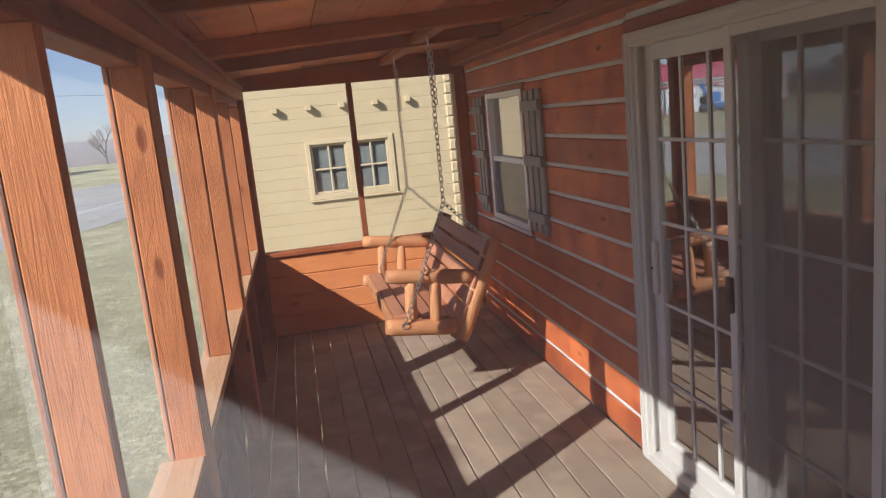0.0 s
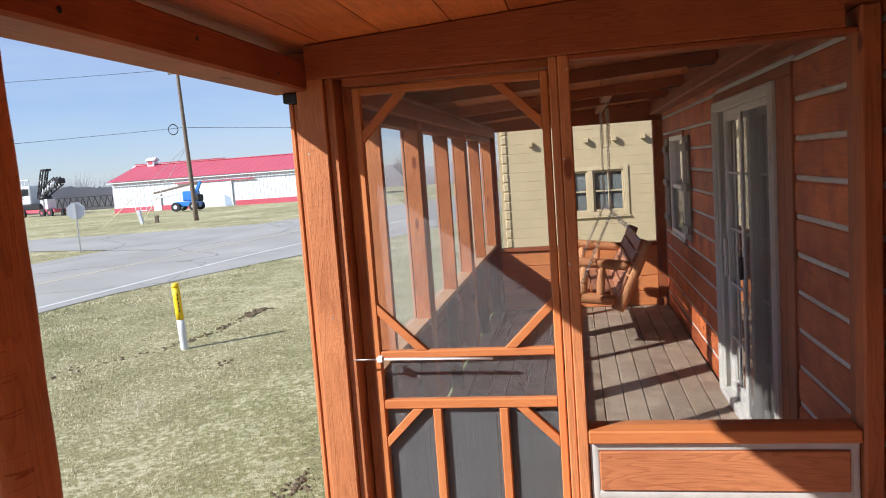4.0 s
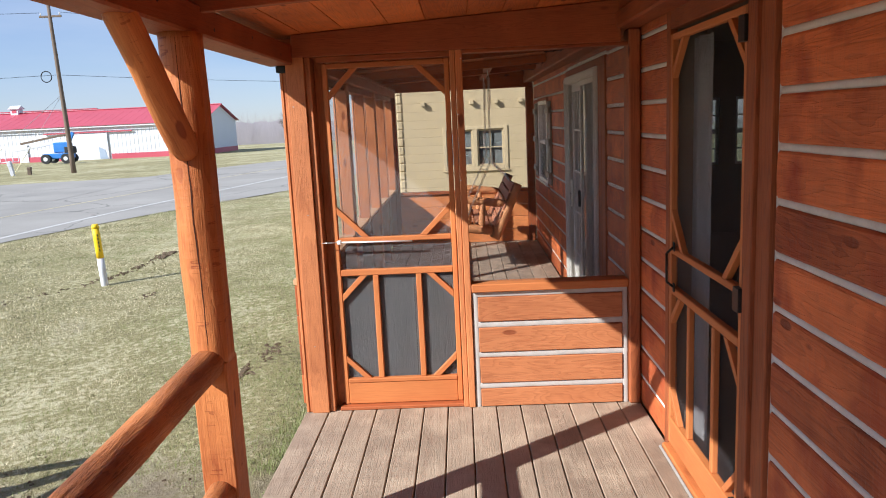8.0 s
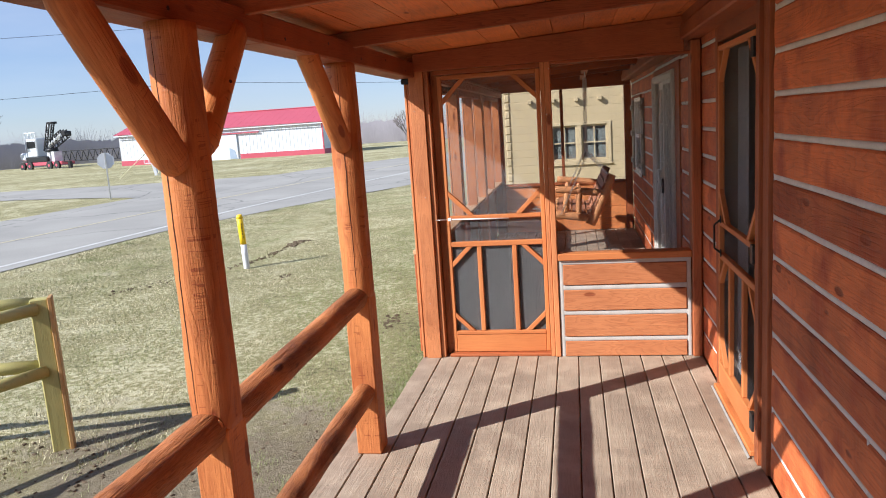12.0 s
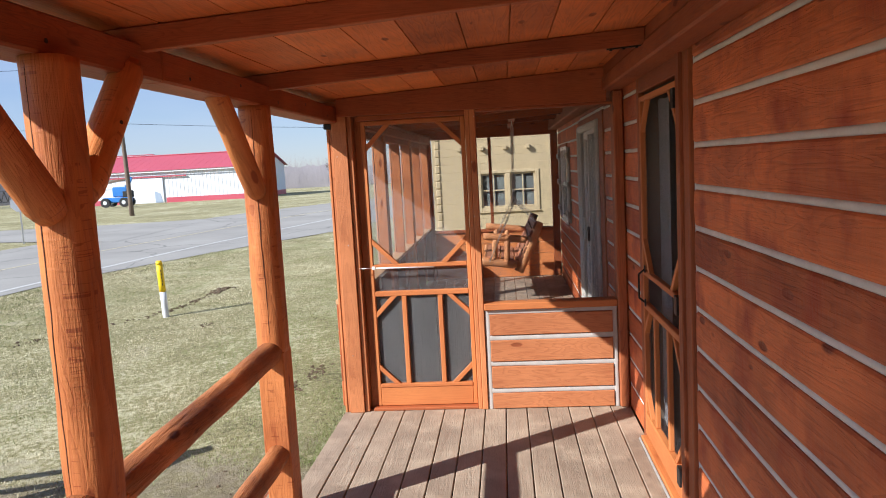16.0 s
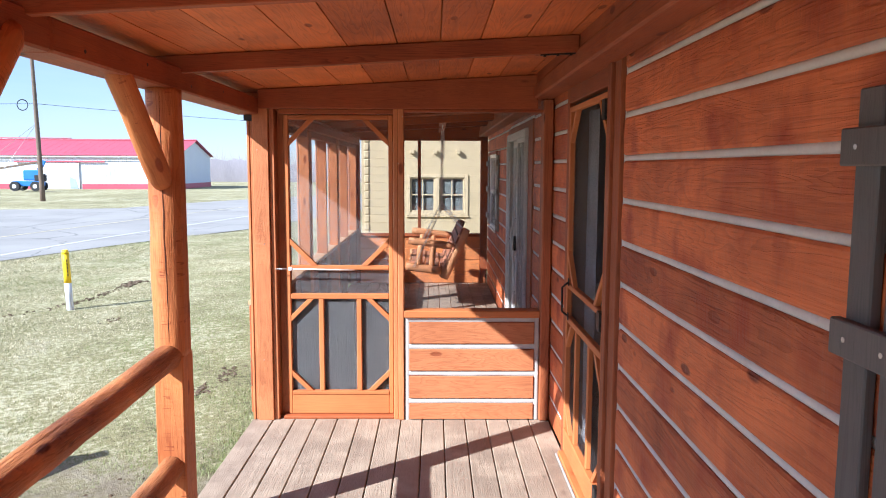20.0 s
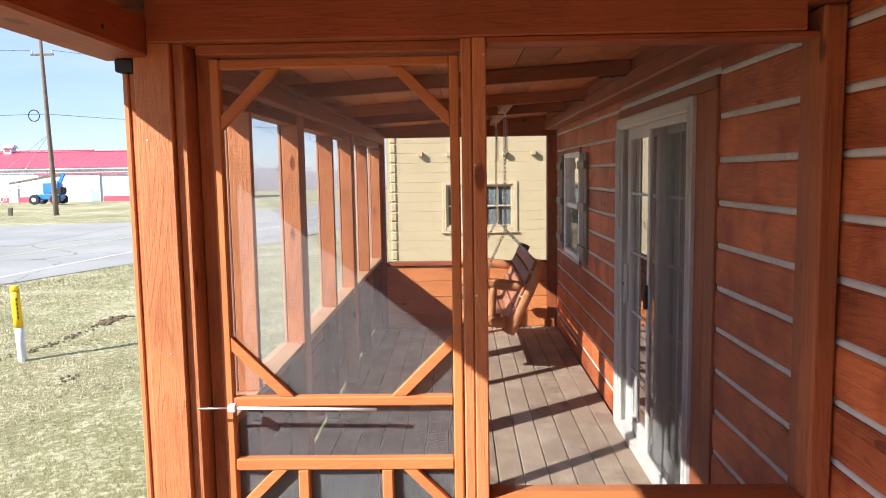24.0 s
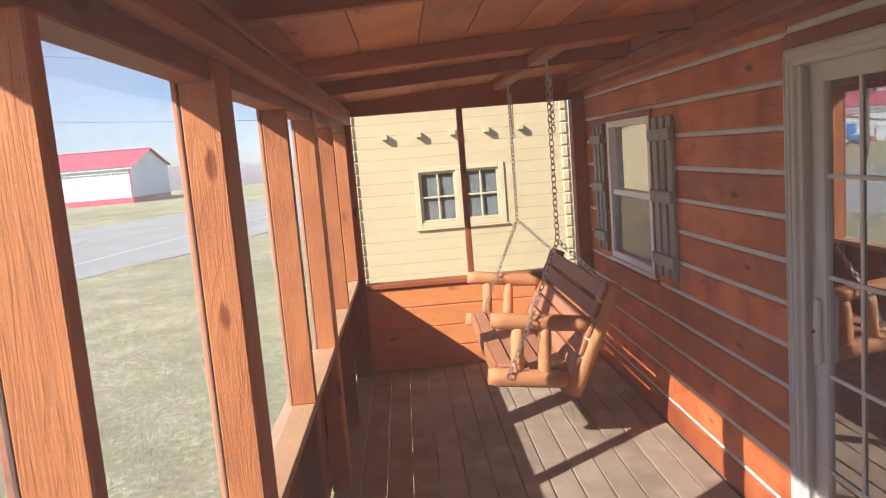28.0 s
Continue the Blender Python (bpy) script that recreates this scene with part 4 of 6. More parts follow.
# ---------------------------------------------------------------- window and shutters
window_1 = empty("window_1", (XW, 0, 0))
struct(window_1, "white double-hung window between dark shutters", "window")


def wpart(name, bm, mat, label="", parent=None):
    ob = part(name, bm, mat, parent or window_1, label)
    ob.matrix_parent_inverse = Matrix.Translation((-XW, 0, 0))
    return ob


for y0, y1, z0, z1 in ((WN0 - 0.028, WN0 + 0.0, 0.90, 1.93), (WN1, WN1 + 0.028, 0.90, 1.93), (WN0 + 0.001, WN1 - 0.001, 1.895, 1.93)):
    wpart("casing", box(XW - 0.014, 1.126, y0, y1, z0, z1, 0.003), WZ)
for y0, y1, z0, z1 in ((WN0 + 0.001, WN0 + 0.05, 0.92, 1.893), (WN1 - 0.05, WN1 - 0.001, 0.92, 1.893), (WN0 + 0.051, WN1 - 0.051, 1.85, 1.893), (WN0 + 0.051, WN1 - 0.051, 0.92, 0.965)):
    wpart("window_frame", box(1.085, 1.18, y0, y1, z0, z1, 0.003), CLOSER)
wpart("meeting_rail", box(1.10, 1.16, WN0 + 0.051, WN1 - 0.051, 1.375, 1.415, 0.003), CLOSER)
wpart("pane", box(1.135, 1.139, WN0 + 0.045, WN1 - 0.045, 1.41, 1.855, 0), GLASS, "upper glass pane").visible_shadow = False
wpart("pane", box(1.120, 1.124, WN0 + 0.045, WN1 - 0.045, 0.96, 1.38, 0), GLASS, "lower glass pane").visible_shadow = False
wpart("half_screen", box(1.104, 1.1042, WN0 + 0.045, WN1 - 0.045, 0.96, 1.38, 0), SCREEN_D, "dark insect screen")
wpart("window_sill", box(1.07, 1.126, WN0 - 0.02, WN1 + 0.02, 0.895, 0.919, 0.003), CLOSER)
wpart("blind", box(1.20, 1.205, WN0 + 0.03, WN1 - 0.03, 0.95, 1.87, 0.001), CURTAIN, "drawn grey blind")


def shutter(at, w, z0, z1, label, mat):
    s = empty("shutter", at)
    n, g = 3, 0.040
    sw = (w - g * (n - 1)) / n
    h = z1 - z0
    for k in range(n):
        y = -w / 2 + k * (sw + g)
        part("slat", box(-0.022, 0.0, y, y + sw, 0.012 * random.random(), h - 0.012 * random.random(), 0.003), mat, s)
    for z in (0.085, h * 0.477, h - 0.146):
        bt = part("batten", box(-0.044, -0.0225, -w / 2 - 0.014, w / 2 + 0.014, z, z + 0.068, 0.003), mat, s)
        for k in range(n):
            y = -w / 2 + k * (sw + g) + sw / 2
            part("screw", rod((-0.0455, y, z + 0.034), (-0.043, y, z + 0.034), 0.005), STEEL, bt)
    return tagged(s, label, "shutter", "window shutters")


shutter((XW - 0.001, 5.755, 0.93), 0.31, 0.93, 1.885, "weathered taupe slatted shutter beside the porch window", SHUT2)
shutter((XW - 0.001, 7.13, 0.93), 0.27, 0.93, 1.885, "weathered taupe slatted shutter beside the porch window", SHUT2)
shutter((XW - 0.001, -2.15, 0.93), 0.30, 0.93, 1.87, "dark grey slatted shutter on the log wall", SHUT)

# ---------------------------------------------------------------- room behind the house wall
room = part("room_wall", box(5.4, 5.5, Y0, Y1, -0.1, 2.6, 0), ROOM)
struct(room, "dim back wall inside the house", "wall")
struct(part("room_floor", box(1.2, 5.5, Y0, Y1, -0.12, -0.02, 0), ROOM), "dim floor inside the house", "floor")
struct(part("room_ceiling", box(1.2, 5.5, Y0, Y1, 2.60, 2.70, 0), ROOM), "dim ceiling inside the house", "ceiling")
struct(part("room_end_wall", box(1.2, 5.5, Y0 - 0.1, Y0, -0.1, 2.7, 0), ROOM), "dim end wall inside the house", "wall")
struct(part("house_roof", prism([(1.15, 2.72), (3.35, 4.1), (5.75, 2.72), (5.75, 2.80), (3.35, 4.2), (1.15, 2.80)], Y0 - 0.3, Y1 + 0.3), GREY), "grey metal roof over the house", "roof")
struct(part("wall_back", box(5.505, 5.60, Y0 - 0.1, 7.82, -0.5, 2.72, 0.01), LOGY), "red-stained back wall of the house", "wall")
gable = bmesh.new()
for b in ((1.126, 3.0, -0.5, 2.7), (3.0, 4.7, -0.5, 0.93), (3.0, 4.7, 1.85, 2.7), (3.66, 3.88, 0.93, 1.85), (4.66, 5.5, -0.5, 2.7)):
    add(gable, box(b[0], b[1], 7.70, 7.82, b[2], b[3], 0))
struct(part("room_gable", gable, ROOM), "gable wall with two windows", "wall")
for k, x0 in enumerate((3.0, 3.88)):
    wd = empty("window_%d" % (k + 2), (x0, 7.76, 0.93))
    struct(wd, "white grid window in the gable wall", "window")
    w = 0.66 if k == 0 else 0.78
    for b in (box(0, 0.035, -0.03, 0.03, 0, 0.92), box(w - 0.035, w, -0.03, 0.03, 0, 0.92), box(0.036, w - 0.036, -0.03, 0.03, 0, 0.035), box(0.036, w - 0.036, -0.03, 0.03, 0.885, 0.92), box(0.036, w - 0.036, -0.03, 0.03, 0.43, 0.49)):
        part("window_frame", b, CLOSER, wd)
    for x in (w / 3, w * 2 / 3):
        part("muntin", box(x - 0.009, x + 0.009, -0.012, 0.012, 0.036, 0.885), CLOSER, wd)
    for z in (0.22, 0.68):
        part("muntin", box(0.036, w - 0.036, -0.011, 0.011, z - 0.01, z + 0.01), CLOSER, wd)
    part("pane", box(0.03, w - 0.03, 0.014, 0.017, 0.03, 0.89, 0), GLASS, wd).visible_shadow = False

# ---------------------------------------------------------------- screened side and end
side = empty("wall_side", (-0.9, YD, 0))
struct(side, "screened side wall with stained posts over a low wall", "wall")
SINV = Matrix.Translation((0.9, -YD, 0))


def sidepart(name, bm, mat, label="", parent=None):
    ob = part(name, bm, mat, parent or side, label)
    ob.matrix_parent_inverse = SINV
    return ob


STUDS = [2.525, 4.515, 6.40, 7.485]        # short studs between sill and header
POSTS = [3.45, 5.40]                   # square posts from the floor to the plate
for y in STUDS:
    sidepart("stud", box(-0.927, -0.832, y, y + 0.041, 0.803, 1.9895, 0.004), SAWN)
    sidepart("short_stud", box(-0.927, -0.838, y, y + 0.041, 0.0, 0.762, 0.004), WZ)
for y in POSTS:
    sidepart("post", box(-0.927, -0.830, y, y + 0.155, 0.0, 2.044, 0.006), SAWN)
cuts = [YD + 0.15, POSTS[0], POSTS[0] + 0.155, POSTS[1], POSTS[1] + 0.155, YE]
for ya, yb in zip(cuts[::2], cuts[1::2]):
    sidepart("sill_board", box(-0.970, -0.836, ya + 0.001, yb - 0.001, 0.7665, 0.802, 0.004), SILLW, "pale worn sill board")
    sidepart("header_board", box(-0.927, -0.842, ya + 0.001, yb - 0.001, 1.990, 2.080, 0.004), WY)
for y in [YD + 0.20] + STUDS + POSTS:
    w = 0.155 if y in POSTS else 0.041
    sidepart("outer_batten", box(-0.944, -0.930, y - 0.001, y + w + 0.001, 0.8035, 2.05, 0.003), SAWN)
sidepart("top_plate", box(-0.985, -0.842, YD + 0.14, Y1, 2.082, 2.165, 0.006), WY)
sidepart("inner_plate", box(-0.8415, -0.79, YD + 0.14, YE, 2.046, 2.125, 0.006), WY)
sidepart("plate_batten", box(-0.802, -0.778, YD + 0.14, YE, 2.1255, 2.150, 0.004), WY)
for k in range(4):
    sidepart("side_plank", box(-0.965, -0.935, YD + 0.15, Y1, 0.004 + 0.1905 * k, 0.004 + 0.1905 * k + 0.1895, 0.006), WY)
sidepart("screen", box(-0.9288, -0.9286, YD + 0.13, YE + 0.05, 0.803, 2.08, 0), SCREEN_X, "taut insect screen")

end = empty("wall_end", (0, YE, 0))
struct(end, "screened end wall over a low plank wall", "wall")
EINV = Matrix.Translation((0, -YE, 0))


def epart(name, bm, mat, label=""):
    ob = part(name, bm, mat, end, label)
    ob.matrix_parent_inverse = EINV
    return ob


epart("corner_post", box(-0.965, -0.79, YE, YE + 0.10, 0.0, 2.11, 0.005), WZ)
epart("corner_post", box(0.995, 1.098, YE - 0.02, YE + 0.10, 0.0, 2.11, 0.005), WZ)
epart("mullion", box(0.068, 0.114, YE + 0.02, YE + 0.09, 0.745, 2.111, 0.004), WZ)
epart("sill_board", box(-0.788, 0.993, YE - 0.02, YE + 0.10, 0.70, 0.742, 0.005), WX)
epart("header", prism([(-0.985, 2.112), (1.098, 2.112), (1.098, rafter_z(1.098) + 0.077), (-0.985, rafter_z(-0.985) + 0.077)], YE, YE + 0.10, b=0.004), WX)
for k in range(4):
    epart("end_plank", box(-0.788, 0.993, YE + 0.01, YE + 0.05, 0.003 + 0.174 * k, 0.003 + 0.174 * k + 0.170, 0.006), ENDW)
epart("screen", box(-0.80, 1.0, YE + 0.055, YE + 0.0552, 0.73, 2.12, 0), SCREEN_Y, "taut insect screen")

# ---------------------------------------------------------------- posts, braces, rails
CRACK = plain("dark_wood_crack", (0.035, 0.012, 0.006), (0.07, 0.022, 0.010), 30, 0.9)


def porch_post(x, y, braces, seed, crack, girth=1.0):
    p = empty("log_post", (x, y, 0))
    part("trunk", log((0, 0, 0.86), (0, 0, BEAM_Z0), 0.083 * girth, 0.079 * girth, 24, 40, 0.006, seed, flat=((1, 0, 0), 0.068 * girth)), HEWN, p)
    part("squared_foot", box(-0.066 * girth, 0.066 * girth, -0.070 * girth, 0.070 * girth, 0.0, 0.868, 0.006), HEWN, p)
    part("notch", box(-0.060, 0.052, -0.084, -0.0655, 0.835, 0.905, 0.008), HEWN, p)
    ck = bmesh.new()
    prev = None
    for k in range(61):
        z = 0.91 + (BEAM_Z0 - 0.93) * k / 60
        an = crack + 0.10 * noise.noise(Vector((z * 2.3, seed, 0))) + 0.05 * noise.noise(Vector((z * 11, seed, 4)))
        t = (z - 0.86) / (BEAM_Z0 - 0.86)
        w = noise.noise(Vector((math.cos(an) * 1.4 + seed * 7.1, math.sin(an) * 1.4 - seed, t * (BEAM_Z0 - 0.86) * 4 + seed * 3))) * 0.006
        half = 0.018 * (1.15 + noise.noise(Vector((z * 7, 9, seed)))) * min(1.0, k / 6, (60 - k) / 12 + 0.15)
        r = (0.083 - 0.004 * t) * girth + w
        row = [ck.verts.new((math.cos(q) * rr, math.sin(q) * rr, z)) for q, rr in ((an - half, r - 0.004), (an - half, r + 0.0006), (an + half, r + 0.0006), (an + half, r - 0.004))]
        if prev:
            for e in range(3):
                ck.faces.new((prev[e], prev[e + 1], row[e + 1], row[e]))
        prev = row
    bmesh.ops.recalc_face_normals(ck, faces=ck.faces)
    part("drying_check", ck, CRACK, p, "dark drying crack")
    for s, reach, foot in braces:
        lo, hi = Vector((0.006, s * 0.07, foot)), Vector((0.0, s * reach, BEAM_Z0 + 0.035))
        d = hi - lo
        br = part("brace", log((0, 0, 0), (0, 0, d.length), 0.052, 0.049, 18, 14, 0.003, seed + s, taper=0.22), HEWN, p)
        br.matrix_local = Matrix.Translation(lo) @ Vector((0, 0, 1)).rotation_difference(d).to_matrix().to_4x4()
        out = Vector((0.75, -0.66, 0)) if s < 0 else Vector((0.95, -0.3, 0))
        for k in (0.10, 0.52):
            c0 = lo.lerp(hi, k)
            part("screw", rod(c0 + out * 0.045, c0 + out * 0.0525, 0.006), DARKM, p)
    return tagged(p, "peeled orange-stained log post with squared foot", "post", "porch posts")


porch_post(-0.885, 0.0, ((-1, 0.50, 1.645),), 1.0, radians(-84))
porch_post(-0.855, -1.66, ((-1, 0.47, 1.66), (1, 0.42, 1.70)), 2.0, radians(-110), 0.90)
porch_post(-0.855, -3.9, ((-1, 0.47, 1.66), (1, 0.42, 1.70)), 3.0, radians(-70), 0.90)
for xa, xb, ya, yb in ((-0.862, -0.885, -1.66, 0.0), (-0.862, -0.862, -3.9, -1.66)):
    for z, r, nm in ((0.855, 0.056, "hand_rail"), (0.335, 0.052, "lower_rail")):
        ob = empty(nm, (xa, ya, z))
        d = Vector((xb - xa, yb - ya, 0))
        part("rail_log", log(Vector((0, 0.03, -0.005)), d + Vector((0, -0.03, 0.01)), r, r * 1.06, 20, 60, 0.0045, ya + z, taper=0.2), HEWNY, ob)
        part("tenon", rod(Vector((0, -0.02, 0)), Vector((0, 0.05, 0)), r * 0.7), HEWNY, ob)
        part("tenon", rod(d + Vector((0, -0.05, 0)), d + Vector((0, 0.02, 0)), r * 0.7), HEWNY, ob)
        tagged(ob, "rough peeled log porch rail, stained brown", "railing", "porch rails")

# ---------------------------------------------------------------- porch swing
def chain(name, pts, parent, link=0.042):
    """A zinc chain of real links along a line of points."""
    bm = bmesh.new()
    k = 0
    for p, q in zip(pts, pts[1:]):
        p, q = Vector(p), Vector(q)
        n = max(int((q - p).length / (link * 0.74)), 1)
        d = (q - p).normalized()
        a = d.orthogonal().normalized()
        b = d.cross(a)
        for i in range(n):
            c = p.lerp(q, (i + 0.5) / n)
            s = a if k % 2 else b
            k += 1
            r, rt = link * 0.32, 0.0036
            ring = []
            for j in range(8):
                an = 2 * math.pi * j / 8
                o = c + s * (math.cos(an) * r) + d * (math.sin(an) * link * 0.5)
                out = (s * math.cos(an) + d * math.sin(an)).normalized()
                nrm = s.cross(d)
                ring.append([bm.verts.new(o + out * (rt * u) + nrm * (rt * v)) for u, v in ((1, 0), (0, 1), (-1, 0), (0, -1))])
            for j in range(8):
                u, v = ring[j], ring[(j + 1) % 8]
                for e in range(4):
                    bm.faces.new((u[e], u[(e + 1) % 4], v[(e + 1) % 4], v[e]))
    bmesh.ops.recalc_face_normals(bm, faces=bm.faces)
    return part(name, bm, STEEL, parent, "zinc-plated chain")


def make_swing():
    s = empty("porch_swing", (0.41, 6.2, 0.5))
    inv = Matrix.Translation((-0.41, -6.2, -0.5))

    def sp(name, bm, mat, label=""):
        ob = part(name, bm, mat, s, label)
        ob.matrix_parent_inverse = inv
        return ob
    ya, yb = 5.50, 6.93
    for k, y in enumerate((ya, yb)):
        sp("side_log", log((-0.03, y, 0.535), (0.40, y, 0.475), 0.052, 0.050, 16, 8, 0.006, 3 + k, taper=0.15), SWINGW)
        sp("arm_log", log((0.005, y + 0.01, 0.845), (0.55, y + 0.01, 0.775), 0.046, 0.044, 16, 8, 0.006, 5 + k, taper=0.15), SWINGW)
        for x in (0.13, 0.28):
            sp("arm_spindle", log((x, y, 0.545 - 0.15 * x), (x + 0.02, y + 0.005, 0.82 - 0.12 * x), 0.037, 0.036, 12, 6, 0.005, x + k, taper=0.3), SWINGZ)
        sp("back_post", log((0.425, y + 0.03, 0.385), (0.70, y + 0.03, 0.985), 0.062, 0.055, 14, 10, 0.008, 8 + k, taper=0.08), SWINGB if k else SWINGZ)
    sp("front_board", box(0.004, 0.028, ya + 0.05, yb - 0.05, 0.49, 0.588, 0.004), SWINGW)
    for k in range(5):
        x = 0.03 + 0.088 * k
        sp("seat_slat", box(x, x + 0.078, ya + 0.03, yb - 0.03, 0.565 - 0.014 * k, 0.587 - 0.014 * k, 0.004), SWINGS)
    d = Vector((0.70 - 0.425, 0, 0.985 - 0.385)).normalized()
    for k, h in enumerate((0.17, 0.275, 0.38, 0.49, 0.60)):
        c = Vector((0.425, 0, 0.385)) + d * h
        n = Vector((d.z, 0, -d.x))
        c = c - n * 0.045
        # top two rails coloured as shaded, the lower three as lit
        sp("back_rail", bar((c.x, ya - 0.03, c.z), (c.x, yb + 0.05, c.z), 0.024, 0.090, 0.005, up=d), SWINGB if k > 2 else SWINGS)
    for y, zr in ((ya, 1.245), (yb, 1.235)):
        hy = y + 0.06
        top = Vector((0.41, hy, 2.175))
        ring = Vector((0.41, hy, zr))
        sp("hook", rod(top, top + Vector((0, 0, 0.07)), 0.006), STEEL)
        chain("chain", [top, ring], s).matrix_parent_inverse = inv
        chain("chain", [top + Vector((0.012, 0.0, -0.03)), top + Vector((0.014, 0, -0.34))], s).matrix_parent_inverse = inv
        chain("chain", [ring, (0.205, y - 0.060, 0.825), (0.07, y - 0.060, 0.535)], s).matrix_parent_inverse = inv
        chain("chain", [ring, (0.69, y + 0.0, 0.95)], s).matrix_parent_inverse = inv
    return tagged(s, "peeled log porch swing hanging on zinc chains", "porch swing")


make_swing()
struct(part("swing_block", box(0.37, 0.45, 5.10, 7.62, 2.225, 2.275, 0.004), WY), "stained block between rafters for the swing", "ceiling block")

# ---------------------------------------------------------------- yellow log cabin next door
def yellow_cabin():
    c = empty("yellow_cabin", (0.4, 12.0, -0.6))
    inv = Matrix.Translation((-0.4, -12.0, 0.6))

    def cp(name, bm, mat, label="", parent=None):
        ob = part(name, bm, mat, parent or c, label)
        ob.matrix_parent_inverse = inv
        return ob
    x0, x1, w0, w1, wz0, wz1 = -1.20, 1.98, -0.19, 0.935, 0.80, 1.51
    hgt = 0.165
    wall = cp("wall", box(x0 + 0.02, x1 - 0.02, 12.10, 16.0, -0.6, 3.1, 0), YTRIM)
    z = -0.58
    while z < 3.0:
        spans = [(x0, x1)]
        if z + hgt > wz0 and z < wz1:
            spans = [(x0, w0 - 0.05), (w1 + 0.05, x1)]
        for s, e in spans:
            bm = box(s, e, 12.0, 12.1, z + 0.0005, z + hgt - 0.0005, 0.0025)
            ob = cp("log_siding", bm, YELLOW, "", None)
        z += hgt
    for x in (-1.09, 1.90):
        z = -0.58
        while z < 3.0:
            cp("log_end", box(x - 0.055, x + 0.055, 11.972, 12.06, z + 0.002, z + hgt - 0.002, 0.022), YELLOW)
            z += hgt
    for k in range(5):
        x = -0.62 + 0.475 * k
        cp("beam_end", box(x - 0.040, x + 0.040, 11.90, 12.02, 2.0, 2.08, 0.006), YELLOW)
    m0, m1 = 0.325, 0.415
    for b in ((w0 - 0.07, w0 - 0.002, wz0 - 0.08, wz1 + 0.065), (w1 + 0.002, w1 + 0.08, wz0 - 0.08, wz1 + 0.065), (w0 - 0.001, w1 + 0.001, wz1 + 0.002, wz1 + 0.065), (w0 - 0.001, w1 + 0.001, wz0 - 0.08, wz0 - 0.002), (m0, m1, wz0 - 0.001, wz1 + 0.001)):
        cp("trim", box(b[0], b[1], 11.975, 12.06, b[2], b[3], 0.005), YTRIM)
    cp("window_sill", box(w0 - 0.09, w1 + 0.10, 11.955, 12.06, wz0 - 0.105, wz0 - 0.081, 0.005), YTRIM)
    for a, e in ((w0, m0 - 0.001), (m1 + 0.001, w1)):
        cp("window", box(a, e, 12.062, 12.067, wz0, wz1, 0), CURTAIN, "drawn grey blind behind the glass")
        cp("pane", box(a + 0.01, e - 0.01, 12.035, 12.039, wz0 + 0.01, wz1 - 0.01, 0), CABIN_GLASS).visible_shadow = False
        for s in ((a, a + 0.032, wz0, wz1), (e - 0.032, e, wz0, wz1), (a + 0.033, e - 0.033, wz0, wz0 + 0.032), (a + 0.033, e - 0.033, wz1 - 0.032, wz1), ((a + e) / 2 - 0.011, (a + e) / 2 + 0.011, wz0 + 0.033, wz1 - 0.033)):
            cp("window_frame", box(s[0], s[1], 12.01, 12.034, s[2], s[3], 0.003), YTRIM)
        zm = (wz0 + wz1) / 2
        cp("muntin", box(a + 0.033, e - 0.033, 12.012, 12.032, zm - 0.012, zm + 0.012, 0.003), YTRIM)
    cp("roof", prism([(x0 - 0.5, 3.0), ((x0 + x1) / 2, 4.5), (x1 + 0.5, 3.0), ((x0 + x1) / 2, 4.62)], 11.7, 16.3), GREY)
    return tagged(c, "pale yellow log cabin with paired grid windows", "cabin")


yellow_cabin()

# ---------------------------------------------------------------- side road
def side_road():
    bm = bmesh.new()
    rows = []
    for k in range(61):
        t = k / 60
        c = Vector((-16.0, 31.4)).lerp(Vector((-120.0, 30.0)), t)
        n = Vector((0.0, 1.0))
        w = 3.3 + 2.6 * max(0, 1 - t * 9) ** 2
        rows.append([bm.verts.new((*(c + n * (w * s)), ground_z(*(c + n * (w * s))) + 0.022)) for s in (-1, -0.5, 0, 0.5, 1)])
    for u, v in zip(rows, rows[1:]):
        for j in range(4):
            bm.faces.new((u[j], u[j + 1], v[j + 1], v[j]))
    for f in bm.faces:
        f.normal_update()
        if f.normal.z < 0:
            f.normal_flip()
    return part("road", bm, ASPHALT)


struct(side_road(), "narrow grey side road joining the main road", "road")

# ---------------------------------------------------------------- across the road
# painted tone of the shadow that lies on the barn door
DOOR_SHADOW = plain("grey_blue_shadow", (0.27, 0.34, 0.44), (0.33, 0.40, 0.50), 2, 0.6, bump=0.0)


def ribbed(x0, x1, y, z0, z1, pitch=0.45, face=-1):
    """Ribbed wall sheet along x at depth y."""
    bm = bmesh.new()
    pts = []
    x = x0
    while x < x1 - 0.01:
        for dx, dy in ((0, 0), (pitch * 0.72, 0), (pitch * 0.80, 0.022), (pitch * 0.92, 0.022), (pitch * 0.98, 0)):
            if x + dx <= x1:
                pts.append((x + dx, y + face * dy))
        x += pitch
    pts.append((x1, y))
    lo = [bm.verts.new((a, b, z0)) for a, b in pts]
    hi = [bm.verts.new((a, b, z1)) for a, b in pts]
    for k in range(len(pts) - 1):
        bm.faces.new((lo[k], lo[k + 1], hi[k + 1], hi[k]))
    return bm


